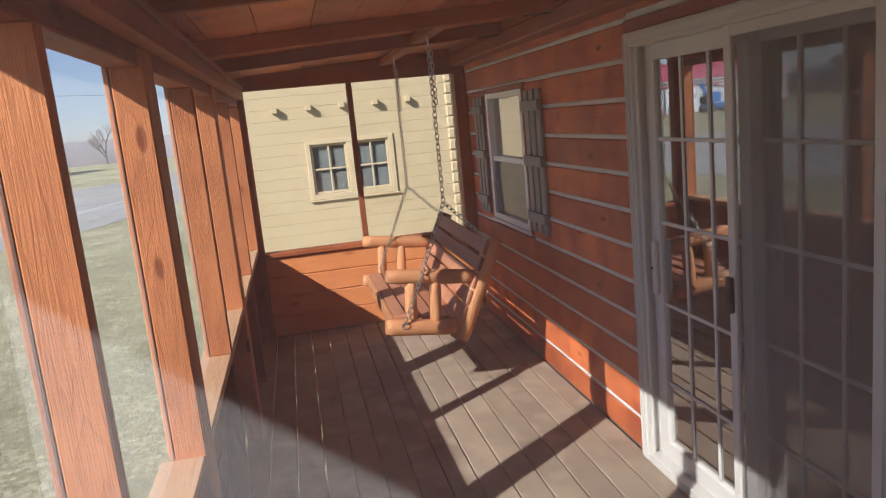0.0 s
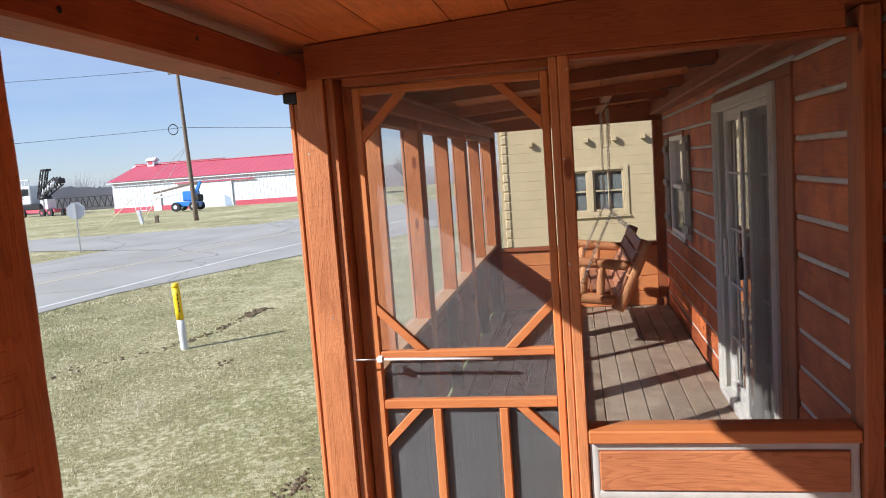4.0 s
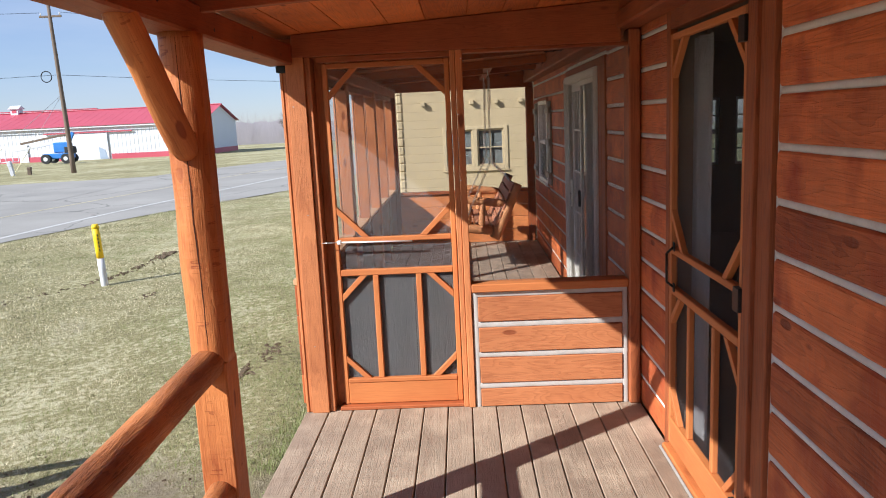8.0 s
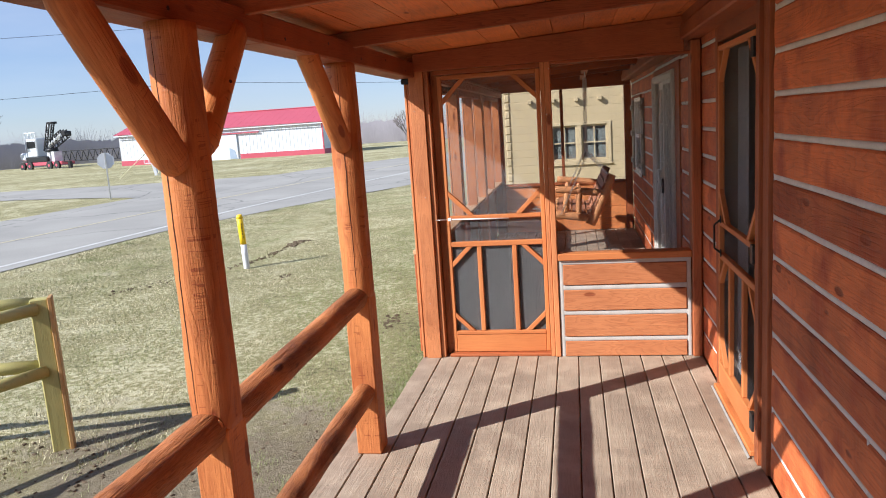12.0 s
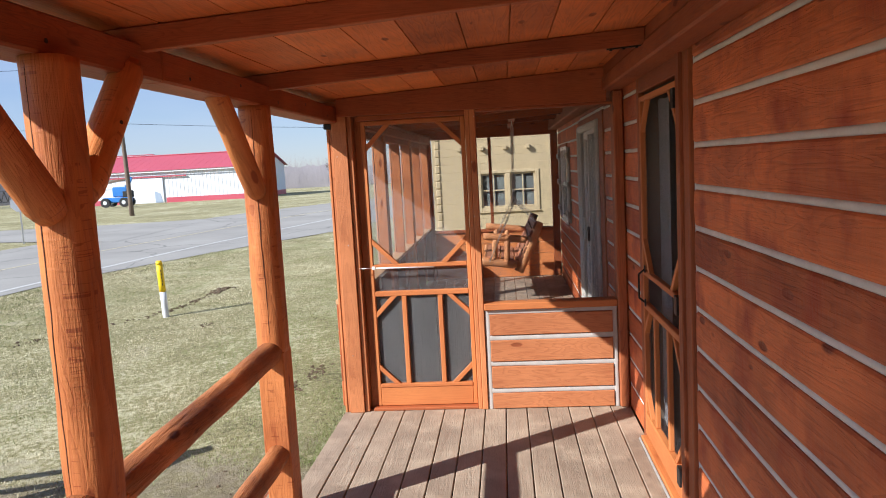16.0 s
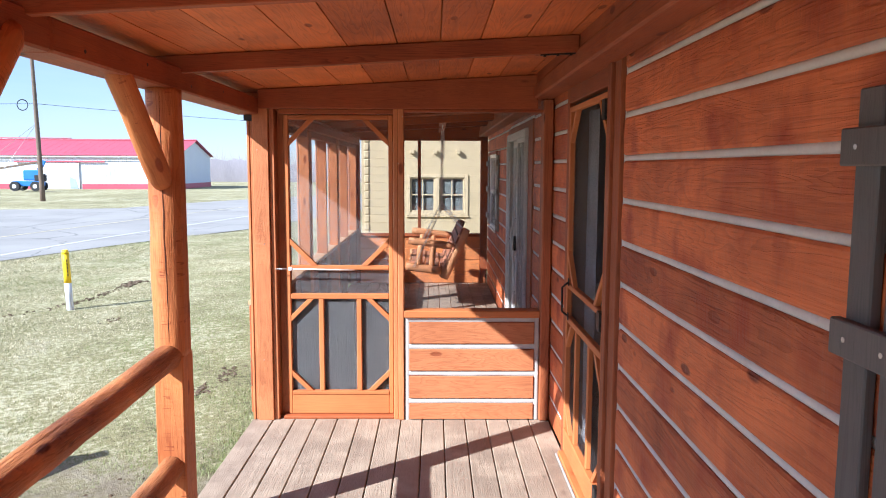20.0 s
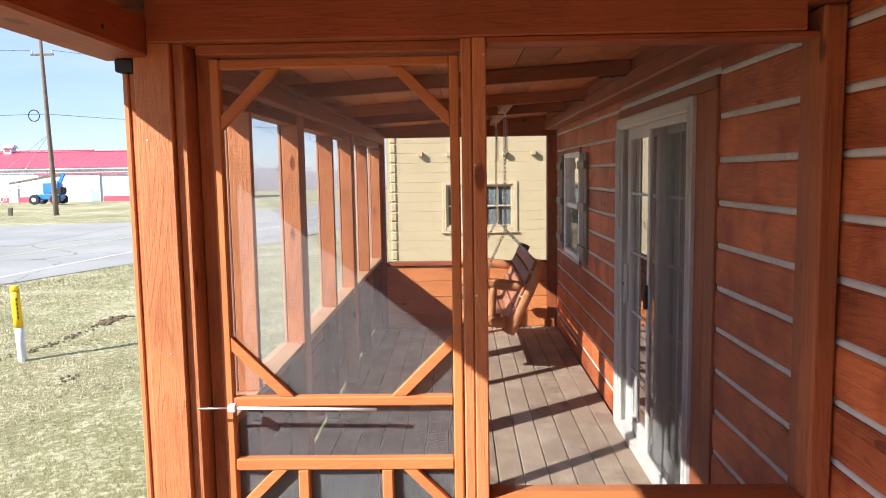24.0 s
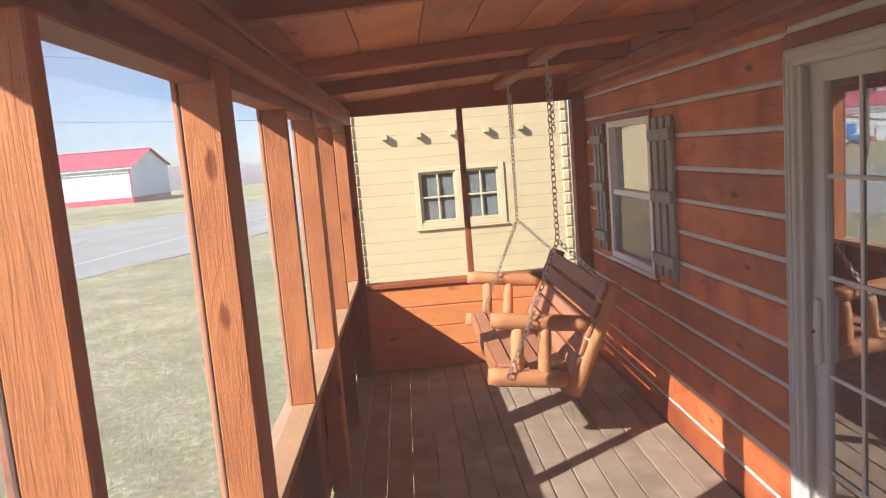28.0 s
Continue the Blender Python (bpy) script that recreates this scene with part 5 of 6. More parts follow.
def barn(at, length, depth, wall, apex, yaw, label, cupola=True, roof=None):
    b = empty("barn")
    L, D = length, depth
    part("front_wall", ribbed(0, L, 0, 0, wall), BARNW, b)
    part("back_wall", ribbed(0, L, D, 0, wall, 0.45, 1), BARNW, b)
    for x in (0, L):
        part("gable_wall", prism([(0, 0), (D, 0), (D, wall), (D / 2, apex), (0, wall)], x - 0.03, x + 0.03, "x"), BARNW, b)
        part("gable_skirt", box(x - 0.06, x + 0.06, -0.02, D + 0.02, 0, 0.62, 0), BARNR, b, "red lower wall band")
    part("front_skirt", box(0, L * 0.42, -0.10, 0.0, 0, 0.62, 0), BARNR, b, "red lower wall band")
    part("front_skirt", box(L * 0.60, L, -0.10, 0.0, 0, 0.62, 0), BARNR, b, "red lower wall band")
    for x in (L - 0.10,):
        part("corner_trim", box(x, x + 0.14, -0.12, 0.02, 0, wall, 0), BARNR, b)
    for s in (-1, 1):
        y0, y1 = (-0.45, D / 2) if s < 0 else (D + 0.45, D / 2)
        za = wall - 0.45 * (apex - wall) / (D / 2)
        bm = bmesh.new()
        n = int((L + 0.8) / 0.9)
        for k in range(n + 1):
            x = -0.4 + (L + 0.8) * k / n
            for dx, dz in ((-0.03, 0.0), (0.0, 0.014), (0.03, 0.0)):
                bm.verts.new((x + dx, y0, za + 0.08 + dz))
                bm.verts.new((x + dx, y1, apex + 0.08 + dz))
        bm.verts.ensure_lookup_table()
        v = bm.verts
        for k in range(0, len(v) - 2, 2):
            bm.faces.new((v[k], v[k + 1], v[k + 3], v[k + 2]))
        part("roof_slope", bm, roof or BARNR, b, "ribbed metal roof")
    part("ridge_cap", box(-0.4, L + 0.4, D / 2 - 0.2, D / 2 + 0.2, apex + 0.06, apex + 0.16, 0.02), BARNR, b)
    part("eave_trim", box(-0.4, L + 0.4, -0.5, -0.43, wall - 0.24, wall - 0.14, 0), BARNW, b)
    door = part("sliding_door", box(L * 0.43, L * 0.59, -0.16, -0.06, 0.05, 2.9, 0.02), BARNW, b, "white sliding barn door")
    part("door_rail", box(L * 0.32, L * 0.70, -0.26, -0.12, 2.95, 3.08, 0.01), BARNR, b)
    # shadow on the sliding door, built as a thin grey-blue plate
    part("shadow_plate", prism([(L * 0.55, 0.1), (L * 0.585, 0.1), (L * 0.575, 1.1), (L * 0.55, 1.4)], -0.19, -0.165), DOOR_SHADOW, b, "grey-blue shadow on the sliding door")
    part("side_door", box(L * 0.20, L * 0.24, -0.14, -0.05, 0.05, 2.0, 0.02), BARNW, b)
    if cupola:
        cu = part("cupola", box(L * 0.055, L * 0.090, D / 2 - 0.5, D / 2 + 0.5, apex - 0.1, apex + 0.62, 0.02), BARNW, b)
        part("cupola_roof", prism([(D / 2 - 0.7, apex + 0.6), (D / 2 + 0.7, apex + 0.6), (D / 2, apex + 1.0)], L * 0.047, L * 0.098, "x"), GREY, cu)
        part("cupola_vent", box(L * 0.062, L * 0.083, D / 2 - 0.54, D / 2 - 0.505, apex + 0.15, apex + 0.5, 0), BARNR, cu)
    b.matrix_world = pose(*at, 0, 0, yaw)
    return tagged(b, label, "barn")


barn((-53.4, 77.6, -0.80), 25.6, 12.0, 3.75, 5.5, 0, "long white metal barn with red roof and skirt")
barn((-62.2, 93.0, -0.80), 13.0, 9.0, 3.9, 6.2, 3, "white metal shed behind the red-roofed barn", False, GREY)


def lift_machine(at, yaw):
    m = empty("boom_lift")
    part("chassis", box(-1.3, 1.3, -0.6, 0.6, 0.45, 0.95, 0.06), BLUE, m)
    part("turret", box(-0.3, 1.2, -0.5, 0.5, 1.0, 2.0, 0.10), BLUE, m)
    part("counterweight", box(0.7, 1.5, -0.55, 0.55, 0.9, 1.6, 0.10), RUBBER, m)
    for x in (-0.95, 0.95):
        for y in (-0.75, 0.75):
            w = part("wheel", log((x, y - 0.16, 0.46), (x, y + 0.16, 0.46), 0.46, 0.46, 20, 2, 0.0), RUBBER, m)
            part("rim", log((x, y - 0.17, 0.46), (x, y + 0.17, 0.46), 0.2, 0.2, 14, 1, 0.0), BARNW, w)
    part("boom", bar((0.9, 0, 2.1), (-4.2, 0, 1.35), 0.22, 0.22, 0.02), GREY, m)
    part("jib", bar((1.0, 0.1, 1.9), (1.5, 0.1, 2.9), 0.24, 0.3, 0.02), BLUE, m)
    part("upper_boom", bar((1.5, 0.1, 2.85), (-3.6, 0.1, 2.0), 0.18, 0.2, 0.02), POLEW, m)
    bk = part("basket_floor", box(-5.4, -4.2, -0.5, 0.5, 0.30, 0.36, 0), GREY, m)
    for x in (-5.4, -4.2):
        for y in (-0.5, 0.5):
            part("basket_post", box(x - 0.03, x + 0.03, y - 0.03, y + 0.03, 0.36, 1.4, 0), GREY, bk)
    for z in (0.9, 1.4):
        part("basket_rail", box(-5.4, -4.2, -0.53, -0.47, z - 0.03, z + 0.03, 0), GREY, bk)
    m.matrix_world = pose(*at, 0, 0, yaw)
    return tagged(m, "blue boom lift parked beside the barn", "boom lift")


lift_machine((-38.9, 68.5, -0.66), 4)


def field_machine(at, yaw):
    m = empty("field_machine")
    part("frame", box(-5, 4, -1, 1, 0.5, 0.95, 0.05), BARNR, m, "red machine frame")
    part("deck", box(-3.6, 1.0, -1.0, 1.0, 0.96, 1.7, 0.08), DARKM, m)
    part("cab", box(-3.2, -1.0, -0.9, 0.9, 1.7, 4.2, 0.12), BARNW, m, "white cab")
    part("cab_window", box(-3.0, -1.2, -0.94, -0.9, 2.9, 3.8, 0), DARKM, m)
    for x in (-3.2, -2.5, -1.8, -1.0):
        part("roof_rail_post", box(x - 0.04, x + 0.04, -0.9, -0.82, 4.2, 5.0, 0), BARNW, m)
    part("roof_rail", box(-3.3, -0.9, -0.9, -0.82, 4.95, 5.05, 0), BARNW, m)
    for x in (-4.2, -2.6, 1.6, 3.2):
        w = part("wheel", log((x, -1.25, 0.5), (x, -0.95, 0.5), 0.55, 0.55, 18, 1, 0.0), RUBBER, m)
        part("hub", log((x, -1.28, 0.5), (x, -1.2, 0.5), 0.2, 0.2, 12, 1, 0.0), BARNR, w)
    for x in (0.6, 1.5):
        part("pedestal", box(x, x + 0.6, -0.6, 0.6, 0.95, 2.3, 0.05), GREY, m)
    part("tank", box(-5.2, -3.7, -0.8, 0.8, 1.2, 2.3, 0.25), BARNW, m, "white tank")
    part("slew_ring", log((1.0, 0, 2.3), (1.0, 0, 2.7), 0.8, 0.75, 16, 1, 0.0), DARKM, m)

    def lattice_arm(p, q, w, h, n, t, name):
        """Four chords with rungs and diagonals on both faces."""
        p, q = Vector(p), Vector(q)
        d = (q - p).normalized()
        up = Vector((-d.z, 0, d.x))
        arm = part(name, bar(p + up * h, q + up * h, t, t, 0), DARKM, m, "black steel lattice arm")
        for sy in (-1, 1):
            o = Vector((0, sy * w / 2, 0))
            for e in (0, h):
                part("chord", bar(p + o + up * e, q + o + up * e, t, t, 0), DARKM, arm)
            for k in range(n):
                a, c = p.lerp(q, k / n) + o, p.lerp(q, (k + 1) / n) + o
                part("rung", bar(a, a + up * h, t * 0.8, t * 0.8, 0), DARKM, arm)
                part("brace_bar", bar(a, c + up * h, t * 0.6, t * 0.6, 0), GREY if k % 2 else DARKM, arm)
        return arm
    lattice_arm((0.2, 0, 2.3), (1.7, 0, 6.0), 0.7, 0.5, 6, 0.13, "mast")
    part("mast_top", box(1.2, 2.3, -0.4, 0.4, 5.95, 6.25, 0.04), DARKM, m)
    lattice_arm((0.7, 0, 2.5), (4.4, 0, 4.1), 0.9, 1.05, 7, 0.13, "boom_arm")
    for k in range(5):
        c = Vector((1.2 + 0.62 * k, -0.5, 3.0 + 0.27 * k))
        part("roller", rod(c, c + Vector((0.28, 0.0, 0.5)), 0.12, 6), GREY if k % 2 else BARNW, m)
    part("arm_head", box(4.0, 4.9, -0.5, 0.5, 4.2, 4.9, 0.12), DARKM, m)
    part("ladder", bar((-3.45, -0.9, 1.2), (-3.35, -0.9, 4.6), 0.06, 0.06, 0), BARNW, m)
    part("ladder", bar((-3.05, -0.95, 1.2), (-3.05, -0.95, 4.6), 0.06, 0.06, 0), BARNW, m)
    m.matrix_world = pose(*at, 0, 0, yaw)
    return tagged(m, "red and black field machine with white cab on a lot", "machine")


field_machine((-70.5, 87.0, -0.78), -18)


def truss(at, yaw, n=14):
    t = empty("lattice_truss")
    for z in (0.8, 2.1):
        part("chord", box(0, n * 1.0, -0.05, 0.05, z - 0.05, z + 0.05, 0), DARKM, t)
    for k in range(n):
        part("lattice_bar", bar((k, 0, 0.8), (k + 0.5, 0, 2.1), 0.07, 0.07, 0), DARKM, t)
        part("lattice_bar", bar((k + 0.5, 0, 2.1), (k + 1.0, 0, 0.8), 0.07, 0.07, 0), DARKM, t)
    for x in (1.0, n - 1.0):
        part("stand", box(x - 0.2, x + 0.2, -0.2, 0.2, -0.1, 0.78, 0), DARKM, t)
    t.matrix_world = pose(*at, 0, 0, yaw)
    return tagged(t, "long dark steel lattice truss lying on stands", "truss")


truss((-66.0, 84.0, -0.66), -10)


OLDG = plain("pale_guard_plastic", (0.62, 0.58, 0.36), (0.70, 0.66, 0.44), 6, 0.5, bump=0.0)


def utility_pole(at):
    p = empty("utility_pole", at)
    part("shaft", log((0, 0, -0.3), (-0.25, 0, 10.6), 0.16, 0.10, 12, 8, 0.006, 4), POLEW, p)
    part("crossarm", box(-0.9, 0.5, -0.05, 0.05, 9.7, 9.82, 0.01), POLEW, p)
    for x in (-0.8, -0.3, 0.4):
        part("insulator", rod((x, 0, 9.82), (x, 0, 10.0), 0.04), GREY, p)
    ring = bmesh.new()
    loops = []
    for k in range(24):
        a = 2 * math.pi * k / 24
        c = Vector((-0.97 + 0.34 * math.cos(a), 0, 6.12 + 0.34 * math.sin(a)))
        o = Vector((math.cos(a), 0, math.sin(a)))
        loops.append([ring.verts.new(c + o * (0.03 * u) + Vector((0, 0.03 * v, 0))) for u, v in ((1, 0), (0, 1), (-1, 0), (0, -1))])
    for k in range(24):
        u, v = loops[k], loops[(k + 1) % 24]
        for e in range(4):
            ring.faces.new((u[e], u[(e + 1) % 4], v[(e + 1) % 4], v[e]))
    part("cable_loop", ring, DARKM, p, "black coil of spare cable")
    for a, b, sag in (((-0.15, 0, 6.2), (-60, -25, 5.6), 0.6), ((-0.15, 0, 6.2), (60, 40, 7.2), 1.2), ((-0.8, 0, 10.0), (-60, -25, 9.6), 0.6), ((0.4, 0, 10.0), (60, 40, 10.6), 1.2)):
        bm = bmesh.new()
        prev = None
        for k in range(21):
            t = k / 20
            c = Vector(a).lerp(Vector(b), t) - Vector((0, 0, sag * 4 * t * (1 - t)))
            r = [bm.verts.new(c + Vector((0, 0.014 * math.cos(q), 0.014 * math.sin(q)))) for q in (0, 2.1, 4.2)]
            if prev:
                for e in range(3):
                    bm.faces.new((prev[e], prev[(e + 1) % 3], r[(e + 1) % 3], r[e]))
            prev = r
        part("wire", bm, DARKM, p)
    for gx, gy in ((-5.5, -2.2), (-3.2, -1.4)):
        part("guy_wire", rod((-0.1, 0, 5.0), (gx, gy, 0.0), 0.012, 5), STEEL, p)
        q = Vector((gx, gy, 0.0)).lerp(Vector((-0.1, 0, 5.0)), 0.35)
        part("guy_guard", rod((gx, gy, 0.0), q, 0.02, 6), OLDG, p, "pale yellow guy-wire guard")
    return tagged(p, "tall weathered utility pole with cable loop", "utility pole")


utility_pole((-24.95, 44.5, -0.53))


def road_sign(at):
    s = empty("road_sign", at)
    part("post", box(-0.03, 0.03, -0.02, 0.02, -0.1, 2.1, 0.004), STEEL, s)
    pts = [(0.38 * math.cos(math.pi / 8 + k * math.pi / 4), 1.76 + 0.38 * math.sin(math.pi / 8 + k * math.pi / 4)) for k in range(8)]
    part("plate", prism(pts, 0.021, 0.026), GREY, s, "back of an octagonal plate")
    s.matrix_world = Matrix.Translation(at) @ pose(0, 0, 0, 0, 0, 28)
    return tagged(s, "grey back of an eight-sided road sign", "road sign")


road_sign((-20.6, 26.7, -0.67))


def pedestal(at, h, lean, mat, label):
    p = empty("cable_pedestal", at)
    part("body", box(-0.11, 0.11, -0.11, 0.11, -0.1, h * 0.62, 0.02), mat, p)
    part("cover", box(-0.125, 0.125, -0.125, 0.125, h * 0.6205, h, 0.03), mat, p)
    p.rotation_euler = (0.0, lean, 0.2)
    return tagged(p, label, "cable pedestal", "pedestals by the pole")


pedestal((-28.9, 44.4, -0.53), 0.95, -0.16, GREY, "pale leaning cable pedestal on the verge")
pedestal((-28.1, 44.9, -0.53), 0.5, 0.05, POLEW, "short brown cable pedestal on the verge")


def marker(at):
    b = empty("marker_post", at)
    part("lower_tube", log((0, 0, -0.1), (0.0, 0, 0.50), 0.055, 0.055, 18, 3, 0.0), WPAINT, b, "grey-white lower half")
    part("upper_tube", log((0, 0, 0.502), (0.0, 0, 0.99), 0.056, 0.056, 18, 3, 0.0), YPAINT, b, "yellow upper half")
    part("cap", log((0, 0, 0.991), (0, 0, 1.055), 0.060, 0.045, 18, 2, 0.0), YPAINT, b)
    for k in range(5):
        part("printed_line", box(0.02, 0.034, -0.0585 + 0.004 * k * 0, -0.053, 0.62 + 0.06 * k, 0.66 + 0.06 * k, 0), DARKM, b)
    b.rotation_euler = (0.02, -0.03, 0.2)
    return tagged(b, "yellow and white utility marker post in the lawn", "marker post")


marker((-5.79, 8.9, -0.715))


OLDE = wood("bare_post_wood", (0.56, 0.33, 0.13), (0.32, 0.16, 0.06), "z", across=26, bump=0.3, knots=0.3)


def yellow_gate(at):
    g = empty("yellow_railing", at)
    turn = Matrix.Rotation(radians(32), 4, "Z")
    part("post", box(-0.068, 0.058, -0.050, 0.050, -0.12, 1.29, 0.008, turn), OLDY, g)
    part("post_flange", box(0.0585, 0.088, -0.072, 0.064, -0.12, 1.30, 0.005, turn), OLDE, g, "bare weathered wood edge")
    for z in (0.72, 1.22):
        part("front_rail", log((0.0, -0.05, z), (-0.95, -1.8, z - 0.06), 0.048, 0.048, 14, 6, 0.003, z), OLDY, g)
        part("side_rail", log((-0.06, 0.0, z + 0.03), (-2.5, -0.70, z + 0.05), 0.050, 0.050, 14, 6, 0.003, z + 1), OLDY, g)
    part("far_post", box(-2.6, -2.46, -0.76, -0.64, -0.15, 1.33, 0.008), OLDY, g)
    part("near_post", box(-1.04, -0.90, -1.86, -1.74, -0.1, 1.25, 0.008), OLDY, g)
    return tagged(g, "faded yellow timber handrail on the lawn", "railing")


yellow_gate((-3.82, 1.22, -0.675))


# ---------------------------------------------------------------- trees and grass
def bare_tree(at, height, seed, label):
    rnd = random.Random(seed)
    t = empty("bare_tree", at)
    trunk, crown = bmesh.new(), bmesh.new()

    def limb(bm, p, d, ln, r, depth):
        q = p + d * ln
        s = log(p, q, r, r * 0.66, 6 if depth < 2 else 4, 1, 0.0)
        add(bm, s)
        if depth == 5:
            return
        for k in range(3 if depth < 4 else 2):
            nd = (d + Vector((rnd.uniform(-1, 1), rnd.uniform(-1, 1), rnd.uniform(-0.3, 0.7))) * 0.62).normalized()
            limb(crown, p.lerp(q, rnd.uniform(0.6, 1.0)), nd, ln * rnd.uniform(0.6, 0.85), r * 0.6, depth + 1)
    limb(trunk, Vector((0, 0, -0.2)), Vector((0, 0, 1)), height * 0.27, height * 0.022, 0)
    part("trunk", trunk, BARK, t)
    part("crown", crown, BARK, t, "leafless twigs")
    return tagged(t, label, "tree")


bare_tree((-78.0, 86.0, -0.8), 13.0, 3, "leafless grey tree at the edge of the lot")
bare_tree((-28.5, 124.0, -1.2), 8.5, 5, "leafless grey tree beyond the barn")
bare_tree((-62.0, 120.0, -1.0), 10.0, 8, "leafless grey tree beyond the barn")


def far_woods():
    """A long belt of bare woods: a low mass of brush with the fanned twigs of many leafless trees over it."""
    rnd = np.random.RandomState(4)
    v, f = [], []

    def crown(a):
        return 8.8 + 2.4 * noise.noise(Vector((a * 5, 0, 0))) + 1.2 * noise.noise(Vector((a * 23, 3, 0)))
    n = 1400
    for k in range(n):
        a = -1.35 + 1.95 * k / (n - 1)
        x, y = math.sin(a) * 222, math.cos(a) * 222
        z0 = ground_z(x, y)
        v += [(x, y, z0 - 0.5), (x, y, z0 + crown(a) * 0.84 + 0.8 * noise.noise(Vector((a * 70, 0, 7))) + 0.45 * rnd.rand())]
        if k:
            m = len(v)
            f.append((m - 4, m - 2, m - 1, m - 3))
    for k in range(2600):
        a, r = rnd.uniform(-1.35, 0.6), rnd.uniform(196, 221)
        o = np.array([math.sin(a) * r, math.cos(a) * r])
        side = np.array([math.cos(a), -math.sin(a)])
        z0, h = ground_z(*o), crown(a) * rnd.uniform(0.75, 1.25)
        for j in range(13):
            lean = rnd.normal(0, 0.42) if j else 0.0
            base, ln = rnd.uniform(0.12, 0.55) * h, rnd.uniform(0.35, 0.6) * h
            w = 0.045 if j else 0.12
            if not j:
                base, ln = -0.4, h * 0.7
            p, q = o + side * (base * lean * 0.5), o + side * (base * lean * 0.5 + ln * math.sin(lean))
            m = len(v)
            v += [(*(p - side * w), z0 + base), (*(p + side * w), z0 + base), (*q, z0 + base + ln * math.cos(lean))]
            f.append((m, m + 1, m + 2))
    me = bpy.data.meshes.new("far_woods")
    me.from_pydata(v, [], f)
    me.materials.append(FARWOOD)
    return tagged(new("far_woods", me), "hazy grey leafless woods on the horizon", "woods", kind="stuff")


# paled mauve-grey: the haze of distance is put into the woods' colour
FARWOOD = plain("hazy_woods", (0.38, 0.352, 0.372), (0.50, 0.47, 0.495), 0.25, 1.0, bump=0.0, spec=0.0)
far_woods()


def grass_blades():
    rnd = np.random.RandomState(7)
    n = 520000
    d = rnd.rand(n) ** 1.7
    x = -1.15 - 13.0 * d
    y = -3.0 + 26.0 * rnd.rand(n) ** 1.25
    an = rnd.rand(n) * 6.283
    h = 0.012 + 0.036 * rnd.rand(n) ** 1.4
    lean = rnd.rand(n) * 0.06
    w = 0.0024 + 0.0055 * d
    bare = np.array([noise.noise(Vector((a * 1.1, b * 1.1, 5))) + 0.5 * noise.noise(Vector((a * 4, b * 4, 2))) for a, b in zip(x, y)]) + 0.80 * np.clip((x + 5.6) / 2.4, 0, 1) * np.clip((2.7 - y) / 1.5, 0, 1)
    edge = np.array([road_at(b, near_edge(b)).x for b in y])
    keep = (x > edge + 0.15) & (bare + 0.35 * rnd.rand(n) < 0.72)
    x, y, an, h, lean, w = (q[keep] for q in (x, y, an, h, lean, w))
    z = np.array([ground_z(a, b) + 0.03 * noise.noise(Vector((a * 0.6, b * 0.6, 0))) for a, b in zip(x, y)]) - 0.008
    c, s = np.cos(an), np.sin(an)
    v = np.stack([np.stack([x - c * w, y - s * w, z], 1), np.stack([x + c * w, y + s * w, z], 1), np.stack([x - s * lean, y + c * lean, z + h], 1)], 1).reshape(-1, 3)
    m = len(x)
    me = bpy.data.meshes.new("grass")
    me.vertices.add(3 * m)
    me.vertices.foreach_set("co", v.ravel())
    me.loops.add(3 * m)
    me.loops.foreach_set("vertex_index", np.arange(3 * m, dtype=np.int32))
    me.polygons.add(m)
    me.polygons.foreach_set("loop_start", np.arange(0, 3 * m, 3, dtype=np.int32))
    me.polygons.foreach_set("loop_total", np.full(m, 3, dtype=np.int32))
    me.update(calc_edges=True)
    me.materials.append(BLADE)
    return tagged(new("grass", me), "short dry winter grass", "grass", kind="stuff")


grass_blades()


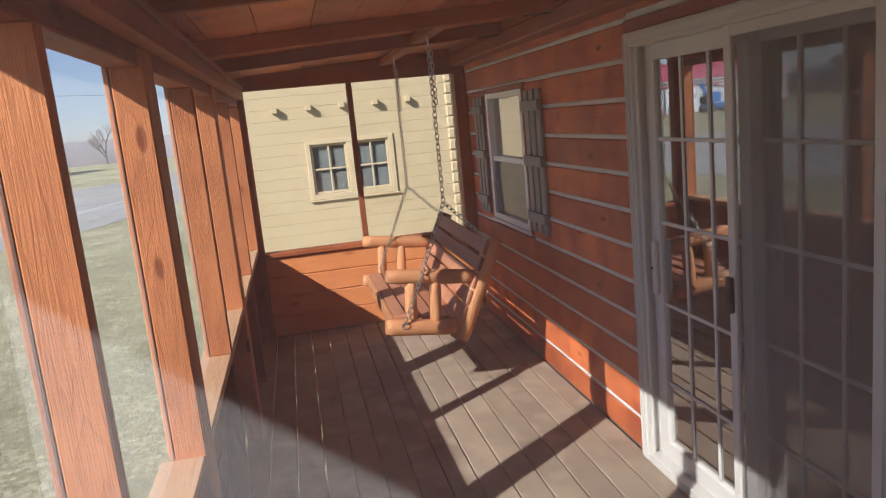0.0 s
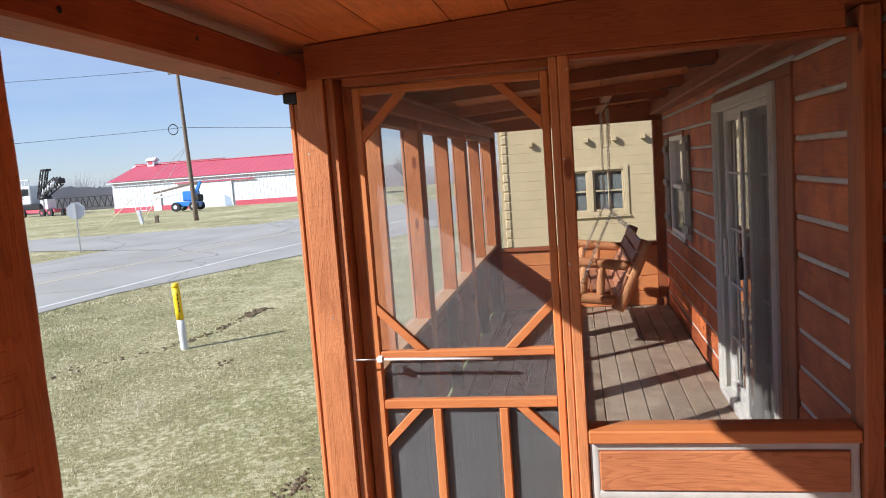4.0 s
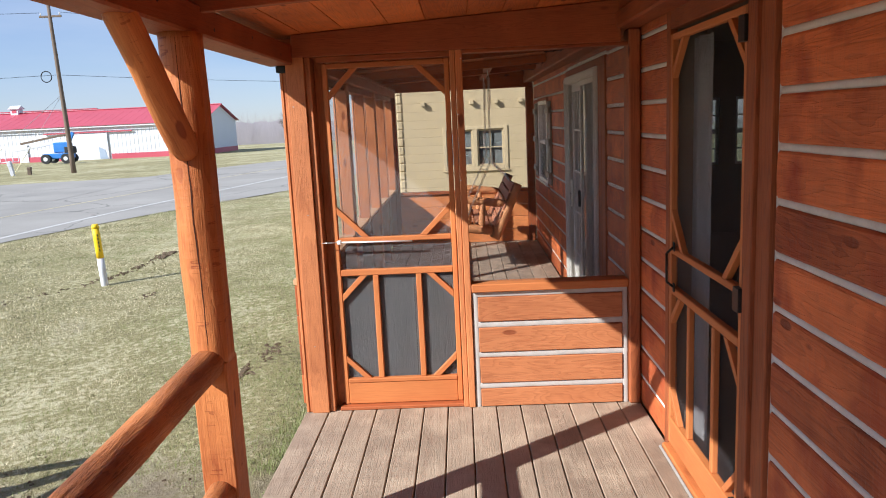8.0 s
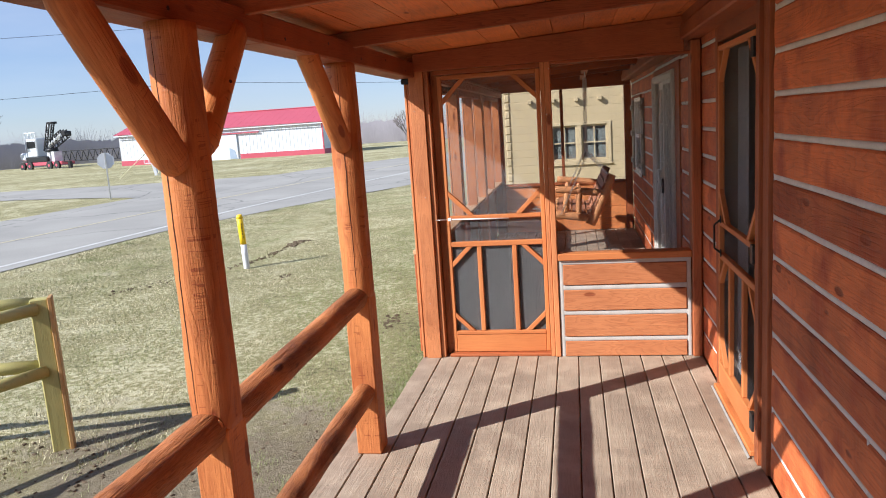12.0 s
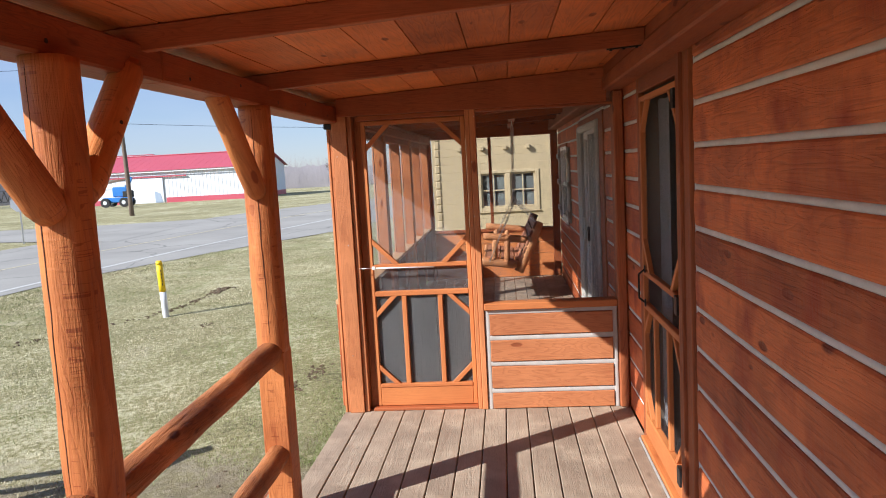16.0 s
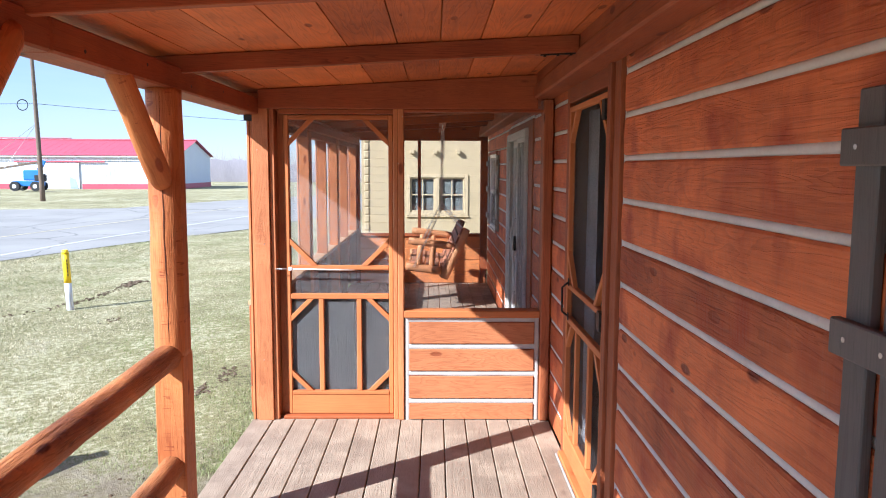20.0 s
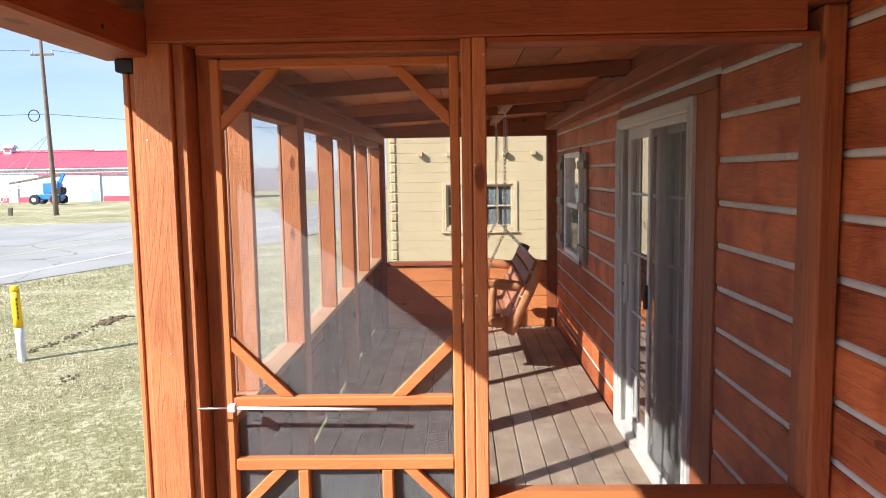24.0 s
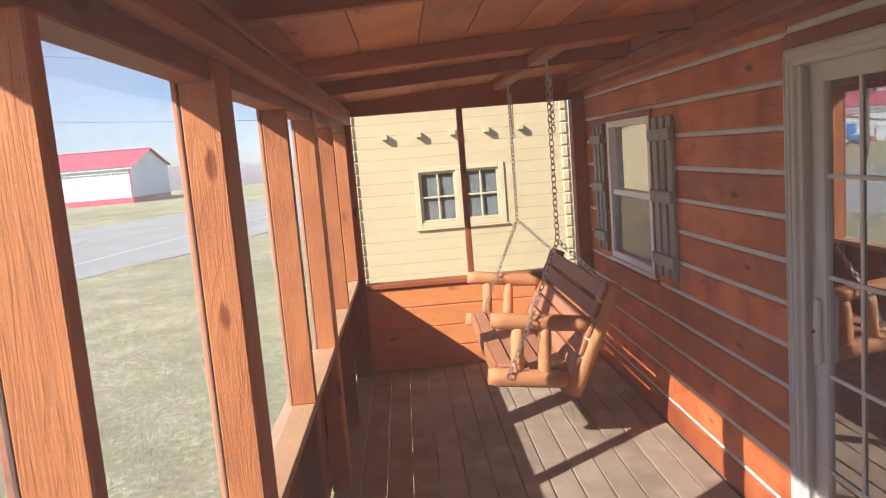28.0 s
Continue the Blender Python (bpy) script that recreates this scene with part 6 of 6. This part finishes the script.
def dug_earth():
    """Loose clods along a line scraped past the marker post and in two small spots by the porch."""
    rnd = random.Random(21)
    spots = []
    line = [(-7.4, 6.9), (-6.2, 9.0), (-5.9, 9.6), (-5.83, 10.4), (-5.77, 11.9)]
    for (xa, ya), (xb, yb) in zip(line, line[1:]):
        for k in range(34):
            t = rnd.random()
            spots.append((xa + (xb - xa) * t + rnd.gauss(0, 0.07), ya + (yb - ya) * t + rnd.gauss(0, 0.07), rnd.uniform(0.008, 0.028)))
    for k in range(60):
        spots.append((-5.78 + rnd.gauss(0, 0.07), 11.45 + rnd.gauss(0, 0.25), rnd.uniform(0.012, 0.04)))
    for cx, cy, n in ((-2.02, 3.85, 40), (-1.9, 4.5, 45), (-4.62, 7.86, 14)):
        for k in range(n):
            spots.append((cx + rnd.gauss(0, 0.06), cy + rnd.gauss(0, 0.13), rnd.uniform(0.008, 0.026)))
    for k in range(240):
        spots.append((rnd.uniform(-4.6, -1.5), 0.9 + rnd.gauss(0, 0.55), rnd.uniform(0.004, 0.015)))
    for k in range(50):
        t = k / 49
        spots.append((-5.75 + 2.4 * t, 9.62 + 0.30 * math.sin(t * 2.2), 0.009))
    bm = bmesh.new()
    for x, y, r in spots:
        z = ground_z(x, y) + 0.03 * noise.noise(Vector((x * 0.6, y * 0.6, 0)))
        m = Matrix.Translation((x, y, z + r * 0.25)) @ Matrix.Rotation(rnd.uniform(0, 6.28), 4, "Z") @ Matrix.Diagonal((r * rnd.uniform(1, 1.9), r * rnd.uniform(0.8, 1.3), r * rnd.uniform(0.5, 0.9), 1))
        bmesh.ops.create_icosphere(bm, subdivisions=1, radius=1.0, matrix=m)
    for v in bm.verts:
        v.co += Vector((rnd.uniform(-1, 1), rnd.uniform(-1, 1), rnd.uniform(-1, 1))) * 0.004
    return tagged(part("dug_earth", bm, SOIL), "scattered dark clods of dug earth on the lawn", "earth", kind="stuff")


SOIL = plain("dug_soil", (0.085, 0.062, 0.042), (0.17, 0.125, 0.085), 20, 0.95, bump=0.5, spec=0.1)
dug_earth()
